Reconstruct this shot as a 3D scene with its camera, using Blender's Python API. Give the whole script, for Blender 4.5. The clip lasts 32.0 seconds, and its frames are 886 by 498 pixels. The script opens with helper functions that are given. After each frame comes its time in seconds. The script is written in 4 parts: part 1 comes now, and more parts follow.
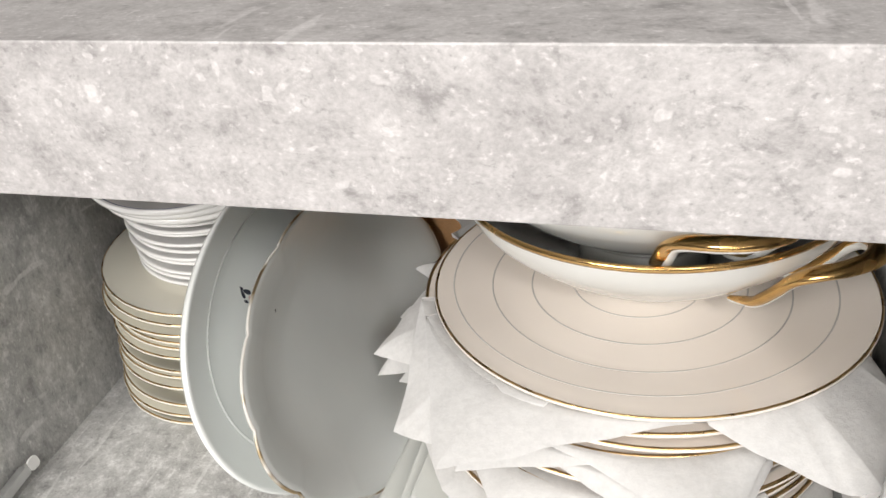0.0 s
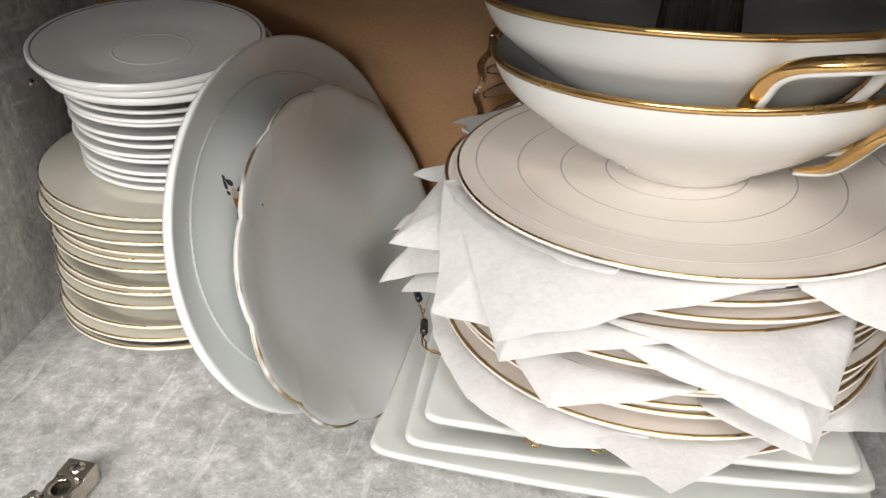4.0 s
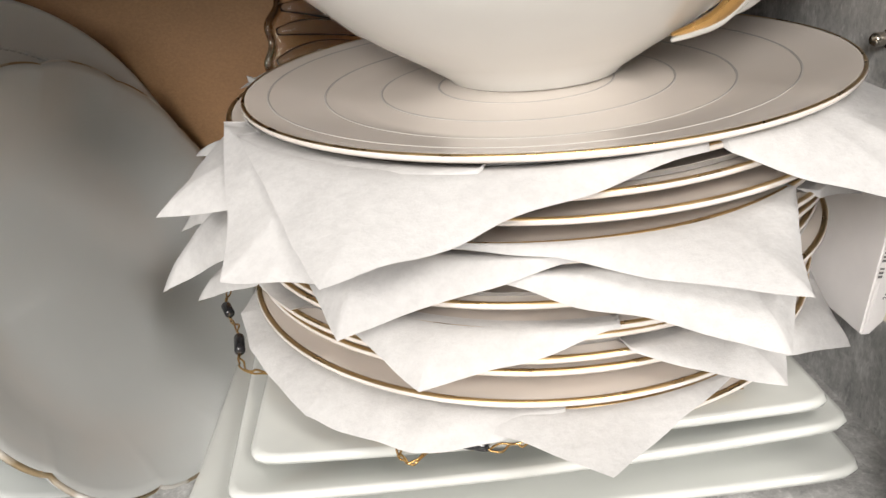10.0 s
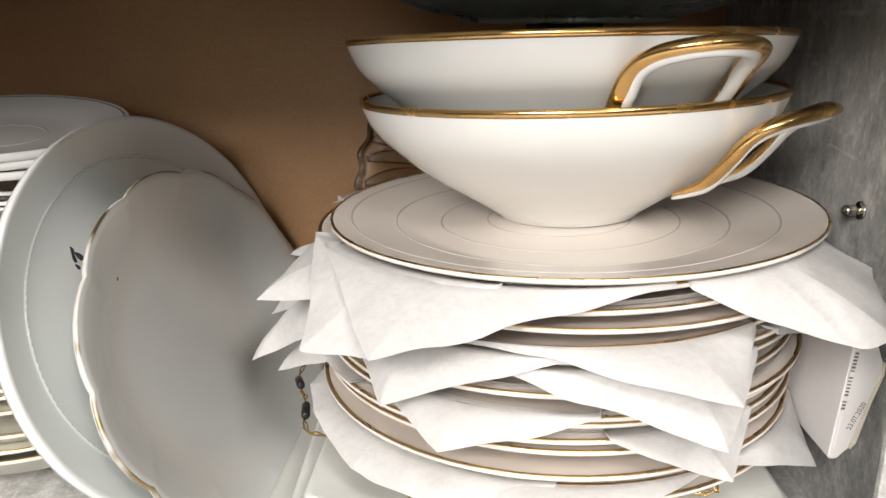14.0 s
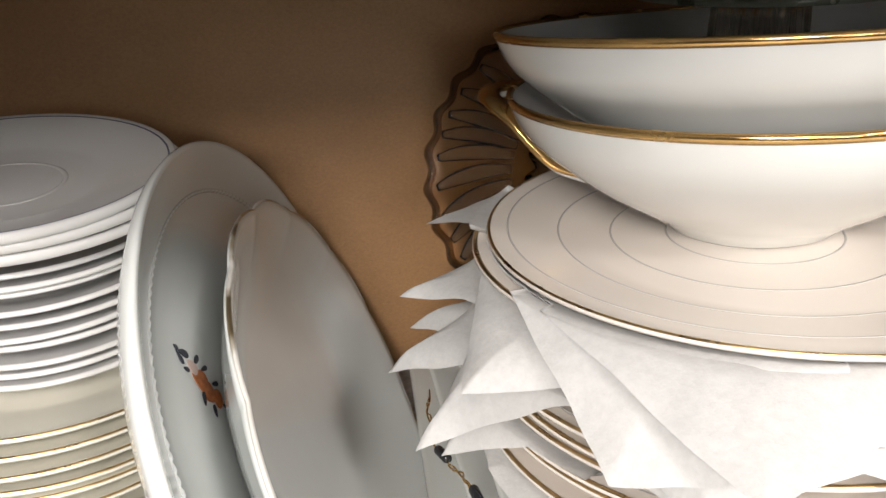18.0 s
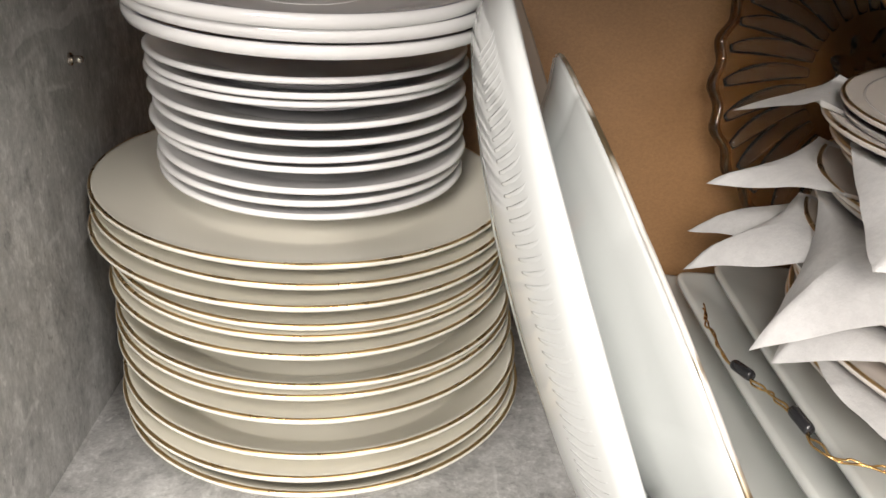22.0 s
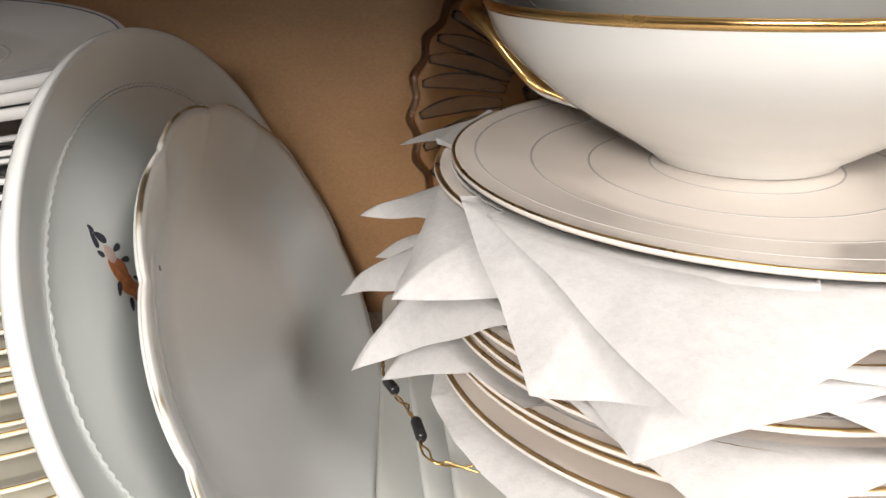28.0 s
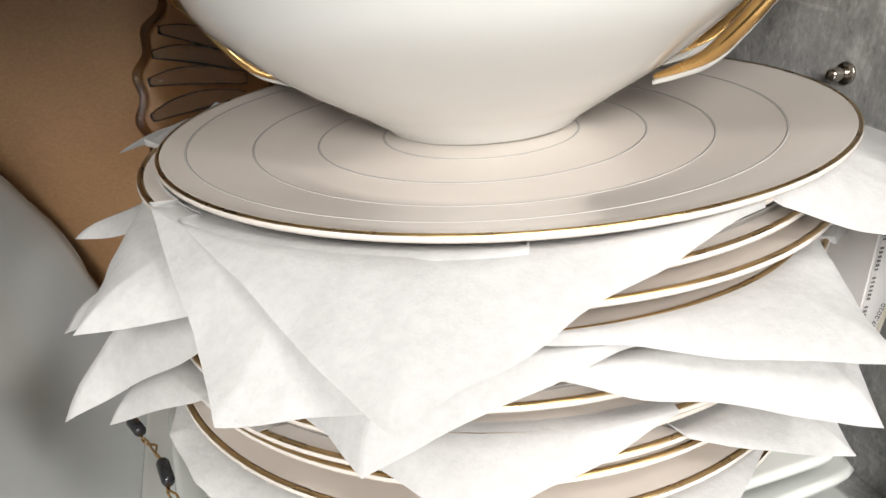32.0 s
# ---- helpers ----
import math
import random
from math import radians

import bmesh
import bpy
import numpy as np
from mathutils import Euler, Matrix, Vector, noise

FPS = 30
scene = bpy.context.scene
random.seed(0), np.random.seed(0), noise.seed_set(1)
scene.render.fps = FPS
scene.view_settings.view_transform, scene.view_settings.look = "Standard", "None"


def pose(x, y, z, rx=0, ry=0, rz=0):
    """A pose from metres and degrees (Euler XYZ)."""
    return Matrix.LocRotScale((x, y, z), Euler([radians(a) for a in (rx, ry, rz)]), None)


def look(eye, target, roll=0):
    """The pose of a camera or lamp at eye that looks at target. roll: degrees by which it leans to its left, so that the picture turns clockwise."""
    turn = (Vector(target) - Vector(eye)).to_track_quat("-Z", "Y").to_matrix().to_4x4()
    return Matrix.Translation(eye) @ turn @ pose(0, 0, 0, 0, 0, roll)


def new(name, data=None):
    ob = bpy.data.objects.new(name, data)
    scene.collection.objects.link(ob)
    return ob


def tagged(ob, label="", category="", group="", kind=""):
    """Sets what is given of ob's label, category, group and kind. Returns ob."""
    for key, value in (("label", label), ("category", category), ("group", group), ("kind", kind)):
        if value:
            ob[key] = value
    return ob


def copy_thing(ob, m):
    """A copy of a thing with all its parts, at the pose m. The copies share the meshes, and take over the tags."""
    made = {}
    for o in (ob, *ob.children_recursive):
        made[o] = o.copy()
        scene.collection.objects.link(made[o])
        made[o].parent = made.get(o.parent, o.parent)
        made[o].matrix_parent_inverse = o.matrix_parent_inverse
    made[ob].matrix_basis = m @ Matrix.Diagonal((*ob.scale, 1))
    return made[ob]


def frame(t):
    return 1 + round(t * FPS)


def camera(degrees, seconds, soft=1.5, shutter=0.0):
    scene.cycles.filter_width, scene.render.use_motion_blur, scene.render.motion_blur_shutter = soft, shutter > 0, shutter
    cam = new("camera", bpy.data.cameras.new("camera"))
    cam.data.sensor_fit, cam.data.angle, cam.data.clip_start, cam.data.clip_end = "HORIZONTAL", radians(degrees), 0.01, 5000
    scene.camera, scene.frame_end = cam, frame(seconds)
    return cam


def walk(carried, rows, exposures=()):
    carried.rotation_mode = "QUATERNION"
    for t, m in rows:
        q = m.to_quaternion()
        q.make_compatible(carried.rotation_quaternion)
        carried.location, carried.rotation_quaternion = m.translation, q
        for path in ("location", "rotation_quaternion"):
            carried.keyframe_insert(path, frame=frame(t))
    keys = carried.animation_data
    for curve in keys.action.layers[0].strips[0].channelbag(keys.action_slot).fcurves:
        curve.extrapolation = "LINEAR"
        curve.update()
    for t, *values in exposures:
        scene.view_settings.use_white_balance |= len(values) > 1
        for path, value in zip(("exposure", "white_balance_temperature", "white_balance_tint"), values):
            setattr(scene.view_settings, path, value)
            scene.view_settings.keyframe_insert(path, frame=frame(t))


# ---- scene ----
# ---- camera ----
cam = camera(58.3, 32.0)
PATH = [
    (0, (0.021, 0.017, 0.428), (-0.446, 1.661, -0.611), -4.9),
    (0.5, (0.02, 0.048, 0.376), (-0.468, 1.7, -0.639), -3.8),
    (1, (0.029, 0.029, 0.373), (-0.441, 1.687, -0.642), -3.8),
    (1.5, (0.004, 0.005, 0.354), (-0.43, 1.662, -0.68), -2.0),
    (2, (-0.03, -0.011, 0.358), (-0.449, 1.656, -0.665), -0.8),
    (2.5, (-0.043, -0.025, 0.356), (-0.435, 1.653, -0.66), -0.0),
    (3, (-0.05, -0.011, 0.349), (-0.387, 1.674, -0.674), 0.1),
    (3.5, (-0.055, 0.006, 0.345), (-0.33, 1.708, -0.669), 0.4),
    (5.5, (-0.025, 0.02, 0.313), (-0.099, 1.749, -0.688), -0.9),
    (6, (-0.012, 0.024, 0.313), (-0.057, 1.779, -0.644), -0.9),
    (6.5, (-0.014, 0.034, 0.323), (-0.01, 1.855, -0.503), 0.0),
    (7, (-0.018, 0.045, 0.324), (-0.006, 1.897, -0.432), -0.3),
    (7.5, (-0.012, 0.047, 0.324), (0.006, 1.905, -0.415), -0.6),
    (8, (-0.025, 0.055, 0.319), (0.016, 1.917, -0.41), -1.0),
    (8.5, (-0.05, 0.063, 0.318), (0.027, 1.908, -0.451), -1.9),
    (9, (-0.078, 0.081, 0.314), (0.036, 1.918, -0.47), -2.4),
    (9.5, (-0.062, 0.084, 0.281), (0.078, 1.89, -0.566), -3.4),
    (10, (-0.049, 0.09, 0.24), (0.122, 1.886, -0.625), -3.8),
    (10.5, (-0.037, 0.094, 0.224), (0.103, 1.898, -0.628), -4.4),
    (11, (-0.042, 0.101, 0.217), (0.084, 1.914, -0.618), -4.7),
    (11.5, (-0.032, 0.11, 0.221), (0.081, 1.944, -0.568), -3.9),
    (12, (-0.029, 0.07, 0.235), (0.066, 1.918, -0.525), -2.4),
    (12.5, (-0.027, 0.011, 0.249), (0.063, 1.884, -0.446), 0.8),
    (13, (-0.035, -0.011, 0.285), (-0.012, 1.905, -0.288), 0.1),
    (13.5, (-0.039, 0.0, 0.281), (-0.059, 1.921, -0.275), -0.4),
    (15.5, (-0.023, 0.061, 0.221), (0.125, 1.878, -0.6), -2.1),
    (16, (-0.036, 0.078, 0.26), (0.207, 1.929, -0.459), -2.5),
    (16.5, (-0.064, 0.097, 0.278), (0.282, 1.961, -0.36), -0.0),
    (17, (-0.091, 0.112, 0.284), (0.244, 1.961, -0.403), -2.4),
    (17.5, (-0.11, 0.131, 0.286), (0.228, 1.963, -0.444), -3.9),
    (18, (-0.17, 0.124, 0.29), (0.144, 1.945, -0.475), -2.6),
    (18.5, (-0.193, 0.124, 0.293), (0.088, 1.937, -0.501), -2.7),
    (19, (-0.207, 0.113, 0.298), (-0.004, 1.939, -0.492), -3.2),
    (19.5, (-0.212, 0.105, 0.295), (-0.076, 1.924, -0.524), -3.6),
    (20, (-0.226, 0.106, 0.263), (-0.152, 1.923, -0.568), -3.0),
    (20.5, (-0.237, 0.107, 0.238), (-0.199, 1.914, -0.62), -2.8),
    (21, (-0.239, 0.117, 0.225), (-0.197, 1.918, -0.644), -2.5),
    (21.5, (-0.247, 0.133, 0.218), (-0.211, 1.93, -0.66), -0.9),
    (22, (-0.255, 0.163, 0.228), (-0.181, 1.985, -0.594), 2.0),
    (22.5, (-0.256, 0.184, 0.246), (-0.155, 2.022, -0.536), 1.2),
    (23, (-0.25, 0.184, 0.257), (-0.153, 2.043, -0.474), 0.6),
    (23.5, (-0.247, 0.173, 0.272), (-0.135, 2.037, -0.444), 1.1),
    (24, (-0.228, 0.151, 0.256), (-0.091, 2.007, -0.477), 1.6),
    (24.5, (-0.218, 0.131, 0.256), (-0.074, 1.984, -0.483), 2.2),
    (26.5, (-0.248, 0.135, 0.241), (-0.167, 1.979, -0.53), 0.8),
    (27, (-0.215, 0.129, 0.249), (-0.077, 1.958, -0.548), 1.1),
    (27.5, (-0.158, 0.133, 0.249), (0.038, 1.96, -0.539), 1.3),
    (28, (-0.139, 0.133, 0.25), (0.104, 1.954, -0.541), 0.8),
    (28.5, (-0.119, 0.138, 0.243), (0.215, 1.945, -0.547), 1.0),
    (29, (-0.11, 0.148, 0.235), (0.321, 1.932, -0.558), 0.6),
    (29.5, (-0.097, 0.158, 0.25), (0.438, 1.939, -0.486), -0.0),
    (30, (-0.083, 0.181, 0.276), (0.555, 1.93, -0.457), -1.1),
    (30.5, (-0.077, 0.182, 0.284), (0.63, 1.935, -0.372), -2.0),
    (31, (-0.079, 0.179, 0.269), (0.617, 1.936, -0.384), -2.5),
    (31.5, (-0.085, 0.168, 0.254), (0.587, 1.91, -0.462), -2.5),
    (32, (-0.095, 0.15, 0.238), (0.533, 1.868, -0.572), -2.5),
]
EXPOSURES = [
    (0.0, 0.0, 6550, 10.5), (2.0, 0.06, 6550, 10.5), (9.0, 0.12, 6600, 11), (11.0, 0.08, 6650, 12), (13.0, 0.22, 6650, 11.5), (16.0, 0.16, 6650, 12), (18.0, 0.30, 6650, 12), (20.0, 0.32, 6700, 12.5),
    (22.0, 0.36, 6750, 13), (24.0, 0.58, 6800, 13.5), (27.0, 0.54, 6750, 13), (28.0, 0.26, 6700, 13), (29.5, 0.18, 6600, 12), (31.0, 0.33, 6380, 9.5), (32.0, 0.16, 6450, 10),
]
walk(cam, [(t, look(eye, target, roll)) for t, eye, target, roll in PATH], EXPOSURES)


# ---- world, added lights, exposure ----
world = bpy.data.worlds.new("world")
scene.world = world
world.use_nodes = True
wn = world.node_tree
sky = wn.nodes.new("ShaderNodeTexSky")
sky.sky_type = "NISHITA"
sky.sun_disc = False
sky.sun_elevation, sky.sun_rotation = radians(35), radians(200)
wn.links.new(sky.outputs[0], wn.nodes["Background"].inputs[0])
wn.nodes["Background"].inputs[1].default_value = 0.10


def area_lamp(name, eye, target, w, h, power, color):
    lamp = bpy.data.lights.new(name, "AREA")
    lamp.shape, lamp.size, lamp.size_y, lamp.energy, lamp.color = "RECTANGLE", w, h, power, color
    ob = new(name, lamp)
    ob.matrix_world = look(eye, target)
    return ob


# added area lamps, none seen: three at openings behind the camera, one overhead
WARMWHITE = (1.0, 0.97, 0.93)
area_lamp("added_front_light", (-0.72, -1.52, 1.16), (0.0, 0.4, 0.12), 0.7, 0.7, 46.0, WARMWHITE)
area_lamp("added_front_light", (0.75, -1.52, 1.60), (0.0, 0.4, 0.12), 0.36, 0.36, 24.0, WARMWHITE)
area_lamp("added_front_light", (0.05, -1.52, 0.56), (0.0, 0.4, 0.12), 0.34, 0.34, 3.0, WARMWHITE)
area_lamp("added_overhead_light", (0.0, -0.95, 2.05), (0.0, 0.35, 0.1), 0.7, 0.7, 18.0, WARMWHITE)

# ---- materials ----
def mat(name):
    m = bpy.data.materials.new(name)
    m.use_nodes = True
    nt = m.node_tree
    return m, nt, nt.nodes["Principled BSDF"]


def node(nt, kind, **values):
    n = nt.nodes.new(kind)
    for key, value in values.items():
        n.inputs[key.replace("_", " ")].default_value = value
    return n


def ramp(nt, source, stops):
    r = nt.nodes.new("ShaderNodeValToRGB")
    els = r.color_ramp.elements
    while len(els) < len(stops):
        els.new(0.5)
    for e, (p, c) in zip(els, stops):
        e.position, e.color = p, (*c, 1)
    nt.links.new(source, r.inputs[0])
    return r


def coords(nt, scale=(1, 1, 1)):
    tc = nt.nodes.new("ShaderNodeTexCoord")
    mp = nt.nodes.new("ShaderNodeMapping")
    mp.inputs["Scale"].default_value = scale
    nt.links.new(tc.outputs["Object"], mp.inputs[0])
    return mp.outputs[0]


def mix(nt, a, b, fac, kind="MIX"):
    m = nt.nodes.new("ShaderNodeMix")
    m.data_type, m.blend_type = "RGBA", kind
    for value, slot in ((fac, 0), (a, 6), (b, 7)):
        if hasattr(value, "is_output"):
            nt.links.new(value, m.inputs[slot])
        else:
            m.inputs[slot].default_value = value if slot == 0 else (*value, 1)
    return m.outputs[2]


def bump(nt, bsdf, height, strength, distance):
    b = nt.nodes.new("ShaderNodeBump")
    b.inputs["Strength"].default_value, b.inputs["Distance"].default_value = strength, distance
    nt.links.new(height, b.inputs["Height"])
    nt.links.new(b.outputs[0], bsdf.inputs["Normal"])


def concrete(name, dark, light, stretch, crusts=0.8):
    """Printed concrete: clouds, pale crusts, fine pits and thin scratches."""
    m, nt, b = mat(name)
    c = coords(nt, stretch)
    warp = node(nt, "ShaderNodeTexNoise", Scale=22.0, Detail=4.0)
    nt.links.new(c, warp.inputs["Vector"])
    push = nt.nodes.new("ShaderNodeVectorMath")
    push.operation = "MULTIPLY_ADD"
    nt.links.new(warp.outputs[1], push.inputs[0])
    push.inputs[1].default_value = (0.012, 0.012, 0.012)
    nt.links.new(c, push.inputs[2])
    w = push.outputs[0]
    cloud = node(nt, "ShaderNodeTexNoise", Scale=15.0, Detail=7.0, Roughness=0.65)
    crust = node(nt, "ShaderNodeTexNoise", Scale=85.0, Detail=8.0, Roughness=0.72)
    pits = node(nt, "ShaderNodeTexNoise", Scale=260.0, Detail=4.0, Roughness=0.6)
    fine = node(nt, "ShaderNodeTexNoise", Scale=520.0, Detail=3.0, Roughness=0.7)
    for n in (cloud, crust, pits, fine):
        nt.links.new(w, n.inputs["Vector"])
    base = ramp(nt, cloud.outputs[0], [(0.32, dark), (0.68, light)])
    pale = tuple(min(1, v * 1.32 + 0.05) for v in light)
    deep = tuple(v * 0.76 for v in dark)
    white = ramp(nt, crust.outputs[0], [(0.50, (0, 0, 0)), (0.70, (crusts,) * 3)])
    black = ramp(nt, crust.outputs[0], [(0.33, (1, 1, 1)), (0.47, (0, 0, 0))])
    dots = ramp(nt, pits.outputs[0], [(0.60, (0, 0, 0)), (0.72, (0.5, 0.5, 0.5))])
    dips = ramp(nt, pits.outputs[0], [(0.30, (0.55, 0.55, 0.55)), (0.38, (0, 0, 0))])
    col = mix(nt, base.outputs[0], pale, white.outputs[0])
    col = mix(nt, col, deep, black.outputs[0])
    col = mix(nt, col, pale, dots.outputs[0])
    col = mix(nt, col, deep, dips.outputs[0])
    for rot, sc in ((0.5, 34.0), (-0.9, 26.0), (1.5, 40.0)):
        mp = nt.nodes.new("ShaderNodeMapping")
        mp.inputs["Rotation"].default_value = (0, 0, rot)
        mp.inputs["Scale"].default_value = (1, 0.07, 1)
        nt.links.new(w, mp.inputs[0])
        s = node(nt, "ShaderNodeTexNoise", Scale=sc * 4, Detail=2.0)
        nt.links.new(mp.outputs[0], s.inputs["Vector"])
        line = ramp(nt, s.outputs[0], [(0.69, (0, 0, 0)), (0.73, (0.5, 0.5, 0.5))])
        col = mix(nt, col, pale, line.outputs[0])
    grain = ramp(nt, fine.outputs[0], [(0.3, (0.84, 0.84, 0.84)), (0.7, (1.12, 1.12, 1.12))])
    nt.links.new(mix(nt, col, grain.outputs[0], 1.0, "MULTIPLY"), b.inputs["Base Color"])
    b.inputs["Roughness"].default_value = 0.42
    bump(nt, b, crust.outputs[0], 0.15, 0.0006)
    return m


def glaze(name, color, rough=0.1, speck=0.04, coat=0.35):
    m, nt, b = mat(name)
    c = coords(nt)
    n1 = node(nt, "ShaderNodeTexNoise", Scale=14.0, Detail=3.0)
    n2 = node(nt, "ShaderNodeTexNoise", Scale=160.0, Detail=2.0)
    for n in (n1, n2):
        nt.links.new(c, n.inputs["Vector"])
    low = tuple(v * (1 - speck) for v in color)
    r = ramp(nt, n1.outputs[0], [(0.35, low), (0.65, color)])
    nt.links.new(r.outputs[0], b.inputs["Base Color"])
    rr = ramp(nt, n1.outputs[0], [(0.3, (rough * 0.7,) * 3), (0.7, (rough * 1.6,) * 3)])
    nt.links.new(rr.outputs[0], b.inputs["Roughness"])
    b.inputs["Coat Weight"].default_value, b.inputs["Coat Roughness"].default_value = coat, 0.05
    bump(nt, b, n2.outputs[0], 0.03, 0.0002)
    return m


def metal(name, color, rough, worn=None):
    m, nt, b = mat(name)
    b.inputs["Metallic"].default_value = 1.0
    n1 = node(nt, "ShaderNodeTexNoise", Scale=60.0, Detail=4.0)
    nt.links.new(coords(nt), n1.inputs["Vector"])
    r = ramp(nt, n1.outputs[0], [(0.35, tuple(v * 0.78 for v in color)), (0.65, color)])
    nt.links.new(r.outputs[0], b.inputs["Base Color"])
    rr = ramp(nt, n1.outputs[0], [(0.3, (rough * 0.7,) * 3), (0.7, (rough * 1.5,) * 3)])
    nt.links.new(rr.outputs[0], b.inputs["Roughness"])
    if worn:
        w = node(nt, "ShaderNodeTexNoise", Scale=26.0, Detail=3.0)
        nt.links.new(coords(nt), w.inputs["Vector"])
        k = ramp(nt, w.outputs[0], [(0.48, (0, 0, 0)), (0.56, (1, 1, 1))])
        nt.links.new(mix(nt, r.outputs[0], worn, k.outputs[0]), b.inputs["Base Color"])
        inv = ramp(nt, w.outputs[0], [(0.48, (1, 1, 1)), (0.56, (0, 0, 0))])
        nt.links.new(inv.outputs[0], b.inputs["Metallic"])
    return m


def plain(name, color, rough=0.5, noise_scale=30.0, vary=0.08):
    m, nt, b = mat(name)
    n1 = node(nt, "ShaderNodeTexNoise", Scale=noise_scale, Detail=5.0)
    nt.links.new(coords(nt), n1.inputs["Vector"])
    r = ramp(nt, n1.outputs[0], [(0.3, tuple(v * (1 - vary) for v in color)), (0.7, tuple(min(1, v * (1 + vary)) for v in color))])
    nt.links.new(r.outputs[0], b.inputs["Base Color"])
    b.inputs["Roughness"].default_value = rough
    return m


def tissue(name, color):
    m, nt, b = mat(name)
    c = coords(nt)
    n1 = node(nt, "ShaderNodeTexNoise", Scale=900.0, Detail=3.0, Roughness=0.7)
    n2 = node(nt, "ShaderNodeTexNoise", Scale=45.0, Detail=4.0)
    for n in (n1, n2):
        nt.links.new(c, n.inputs["Vector"])
    n3 = node(nt, "ShaderNodeTexNoise", Scale=240.0, Detail=5.0, Roughness=0.75)
    nt.links.new(c, n3.inputs["Vector"])
    r = ramp(nt, n2.outputs[0], [(0.3, tuple(v * 0.96 for v in color)), (0.7, color)])
    fibre = ramp(nt, n3.outputs[0], [(0.35, (0.90, 0.90, 0.90)), (0.62, (1.03, 1.03, 1.03))])
    nt.links.new(mix(nt, r.outputs[0], fibre.outputs[0], 1.0, "MULTIPLY"), b.inputs["Base Color"])
    b.inputs["Roughness"].default_value = 0.85
    b.inputs["Specular IOR Level"].default_value = 0.2
    tr = nt.nodes.new("ShaderNodeBsdfTranslucent")
    tr.inputs[0].default_value = (*color, 1)
    ms = nt.nodes.new("ShaderNodeMixShader")
    ms.inputs[0].default_value = 0.24
    nt.links.new(b.outputs[0], ms.inputs[1])
    nt.links.new(tr.outputs[0], ms.inputs[2])
    nt.links.new(ms.outputs[0], nt.nodes["Material Output"].inputs[0])
    bump(nt, b, mix(nt, n3.outputs[0], n2.outputs[0], 0.5), 0.6, 0.0016)
    return m


def hardboard(name):
    m, nt, b = mat(name)
    c = coords(nt, (1, 1, 1.4))
    n1 = node(nt, "ShaderNodeTexNoise", Scale=5.0, Detail=4.0, Roughness=0.6)
    n2 = node(nt, "ShaderNodeTexNoise", Scale=520.0, Detail=3.0, Roughness=0.7)
    for n in (n1, n2):
        nt.links.new(c, n.inputs["Vector"])
    r = ramp(nt, n1.outputs[0], [(0.3, (0.315, 0.168, 0.073)), (0.7, (0.405, 0.223, 0.101))])
    g = ramp(nt, n2.outputs[0], [(0.3, (0.86, 0.86, 0.86)), (0.7, (1.08, 1.08, 1.08))])
    nt.links.new(mix(nt, r.outputs[0], g.outputs[0], 1.0, "MULTIPLY"), b.inputs["Base Color"])
    b.inputs["Roughness"].default_value = 0.48
    bump(nt, b, n2.outputs[0], 0.1, 0.0004)
    return m


def clear_glass(name, color, rough, ior=1.5, body=1.0):
    m, nt, b = mat(name)
    b.inputs["Base Color"].default_value = (*color, 1)
    b.inputs["Transmission Weight"].default_value = body
    b.inputs["IOR"].default_value = ior
    n1 = node(nt, "ShaderNodeTexNoise", Scale=50.0, Detail=3.0)
    nt.links.new(coords(nt), n1.inputs["Vector"])
    rr = ramp(nt, n1.outputs[0], [(0.3, (rough,) * 3), (0.7, (rough * 2,) * 3)])
    nt.links.new(rr.outputs[0], b.inputs["Roughness"])
    return m


CONCRETE = concrete("concrete_laminate", (0.365, 0.362, 0.353), (0.475, 0.475, 0.465), (1, 1, 1), 1.0)
CONCRETE_WALL = concrete("concrete_laminate_upright", (0.325, 0.325, 0.318), (0.47, 0.47, 0.458), (1, 1, 0.6), 1.0)
CONCRETE_TOP = concrete("concrete_laminate_top", (0.380, 0.366, 0.366), (0.478, 0.463, 0.464), (0.8, 1, 1), 0.45)
BROWN = hardboard("brown_hardboard")
WHITE = glaze("white_porcelain", (0.745, 0.74, 0.73))
GREYWHITE = glaze("cool_white_porcelain", (0.73, 0.755, 0.742))
IVORY = glaze("ivory_porcelain", (0.80, 0.735, 0.672), rough=0.12)
BOWLWHITE = glaze("bowl_porcelain", (0.735, 0.742, 0.722))
CREAM = glaze("cream_porcelain", (0.75, 0.725, 0.635), rough=0.12)
SQUARE = glaze("pale_green_white_porcelain", (0.63, 0.648, 0.62), rough=0.14)
GOLD = metal("gold_gilding", (0.78, 0.50, 0.20), 0.2)
DULLGOLD = metal("dull_gold_line", (0.62, 0.43, 0.21), 0.3)
WORNGOLD = metal("worn_gold_edge", (0.46, 0.36, 0.22), 0.42, worn=(0.62, 0.60, 0.56))
BLUELINE = plain("blue_grey_line", (0.16, 0.17, 0.24), 0.25)
RINGGREY = plain("grey_line", (0.50, 0.48, 0.455), 0.25)
PAPER = tissue("white_tissue", (0.70, 0.696, 0.69))
CARD = plain("white_card", (0.83, 0.81, 0.80), 0.6, 60.0, 0.03)
CARDEDGE = plain("cream_card_edge", (0.78, 0.74, 0.62), 0.7, 60.0, 0.06)
INK = plain("grey_print", (0.17, 0.165, 0.16), 0.6)
STEEL = metal("nickel_steel", (0.66, 0.60, 0.53), 0.17)
ALU = metal("pale_aluminium", (0.74, 0.75, 0.75), 0.42)
# Near-black for the shade inside screw slots and the hinge slot.
DARK = plain("recess_shade", (0.03, 0.03, 0.03), 0.6)
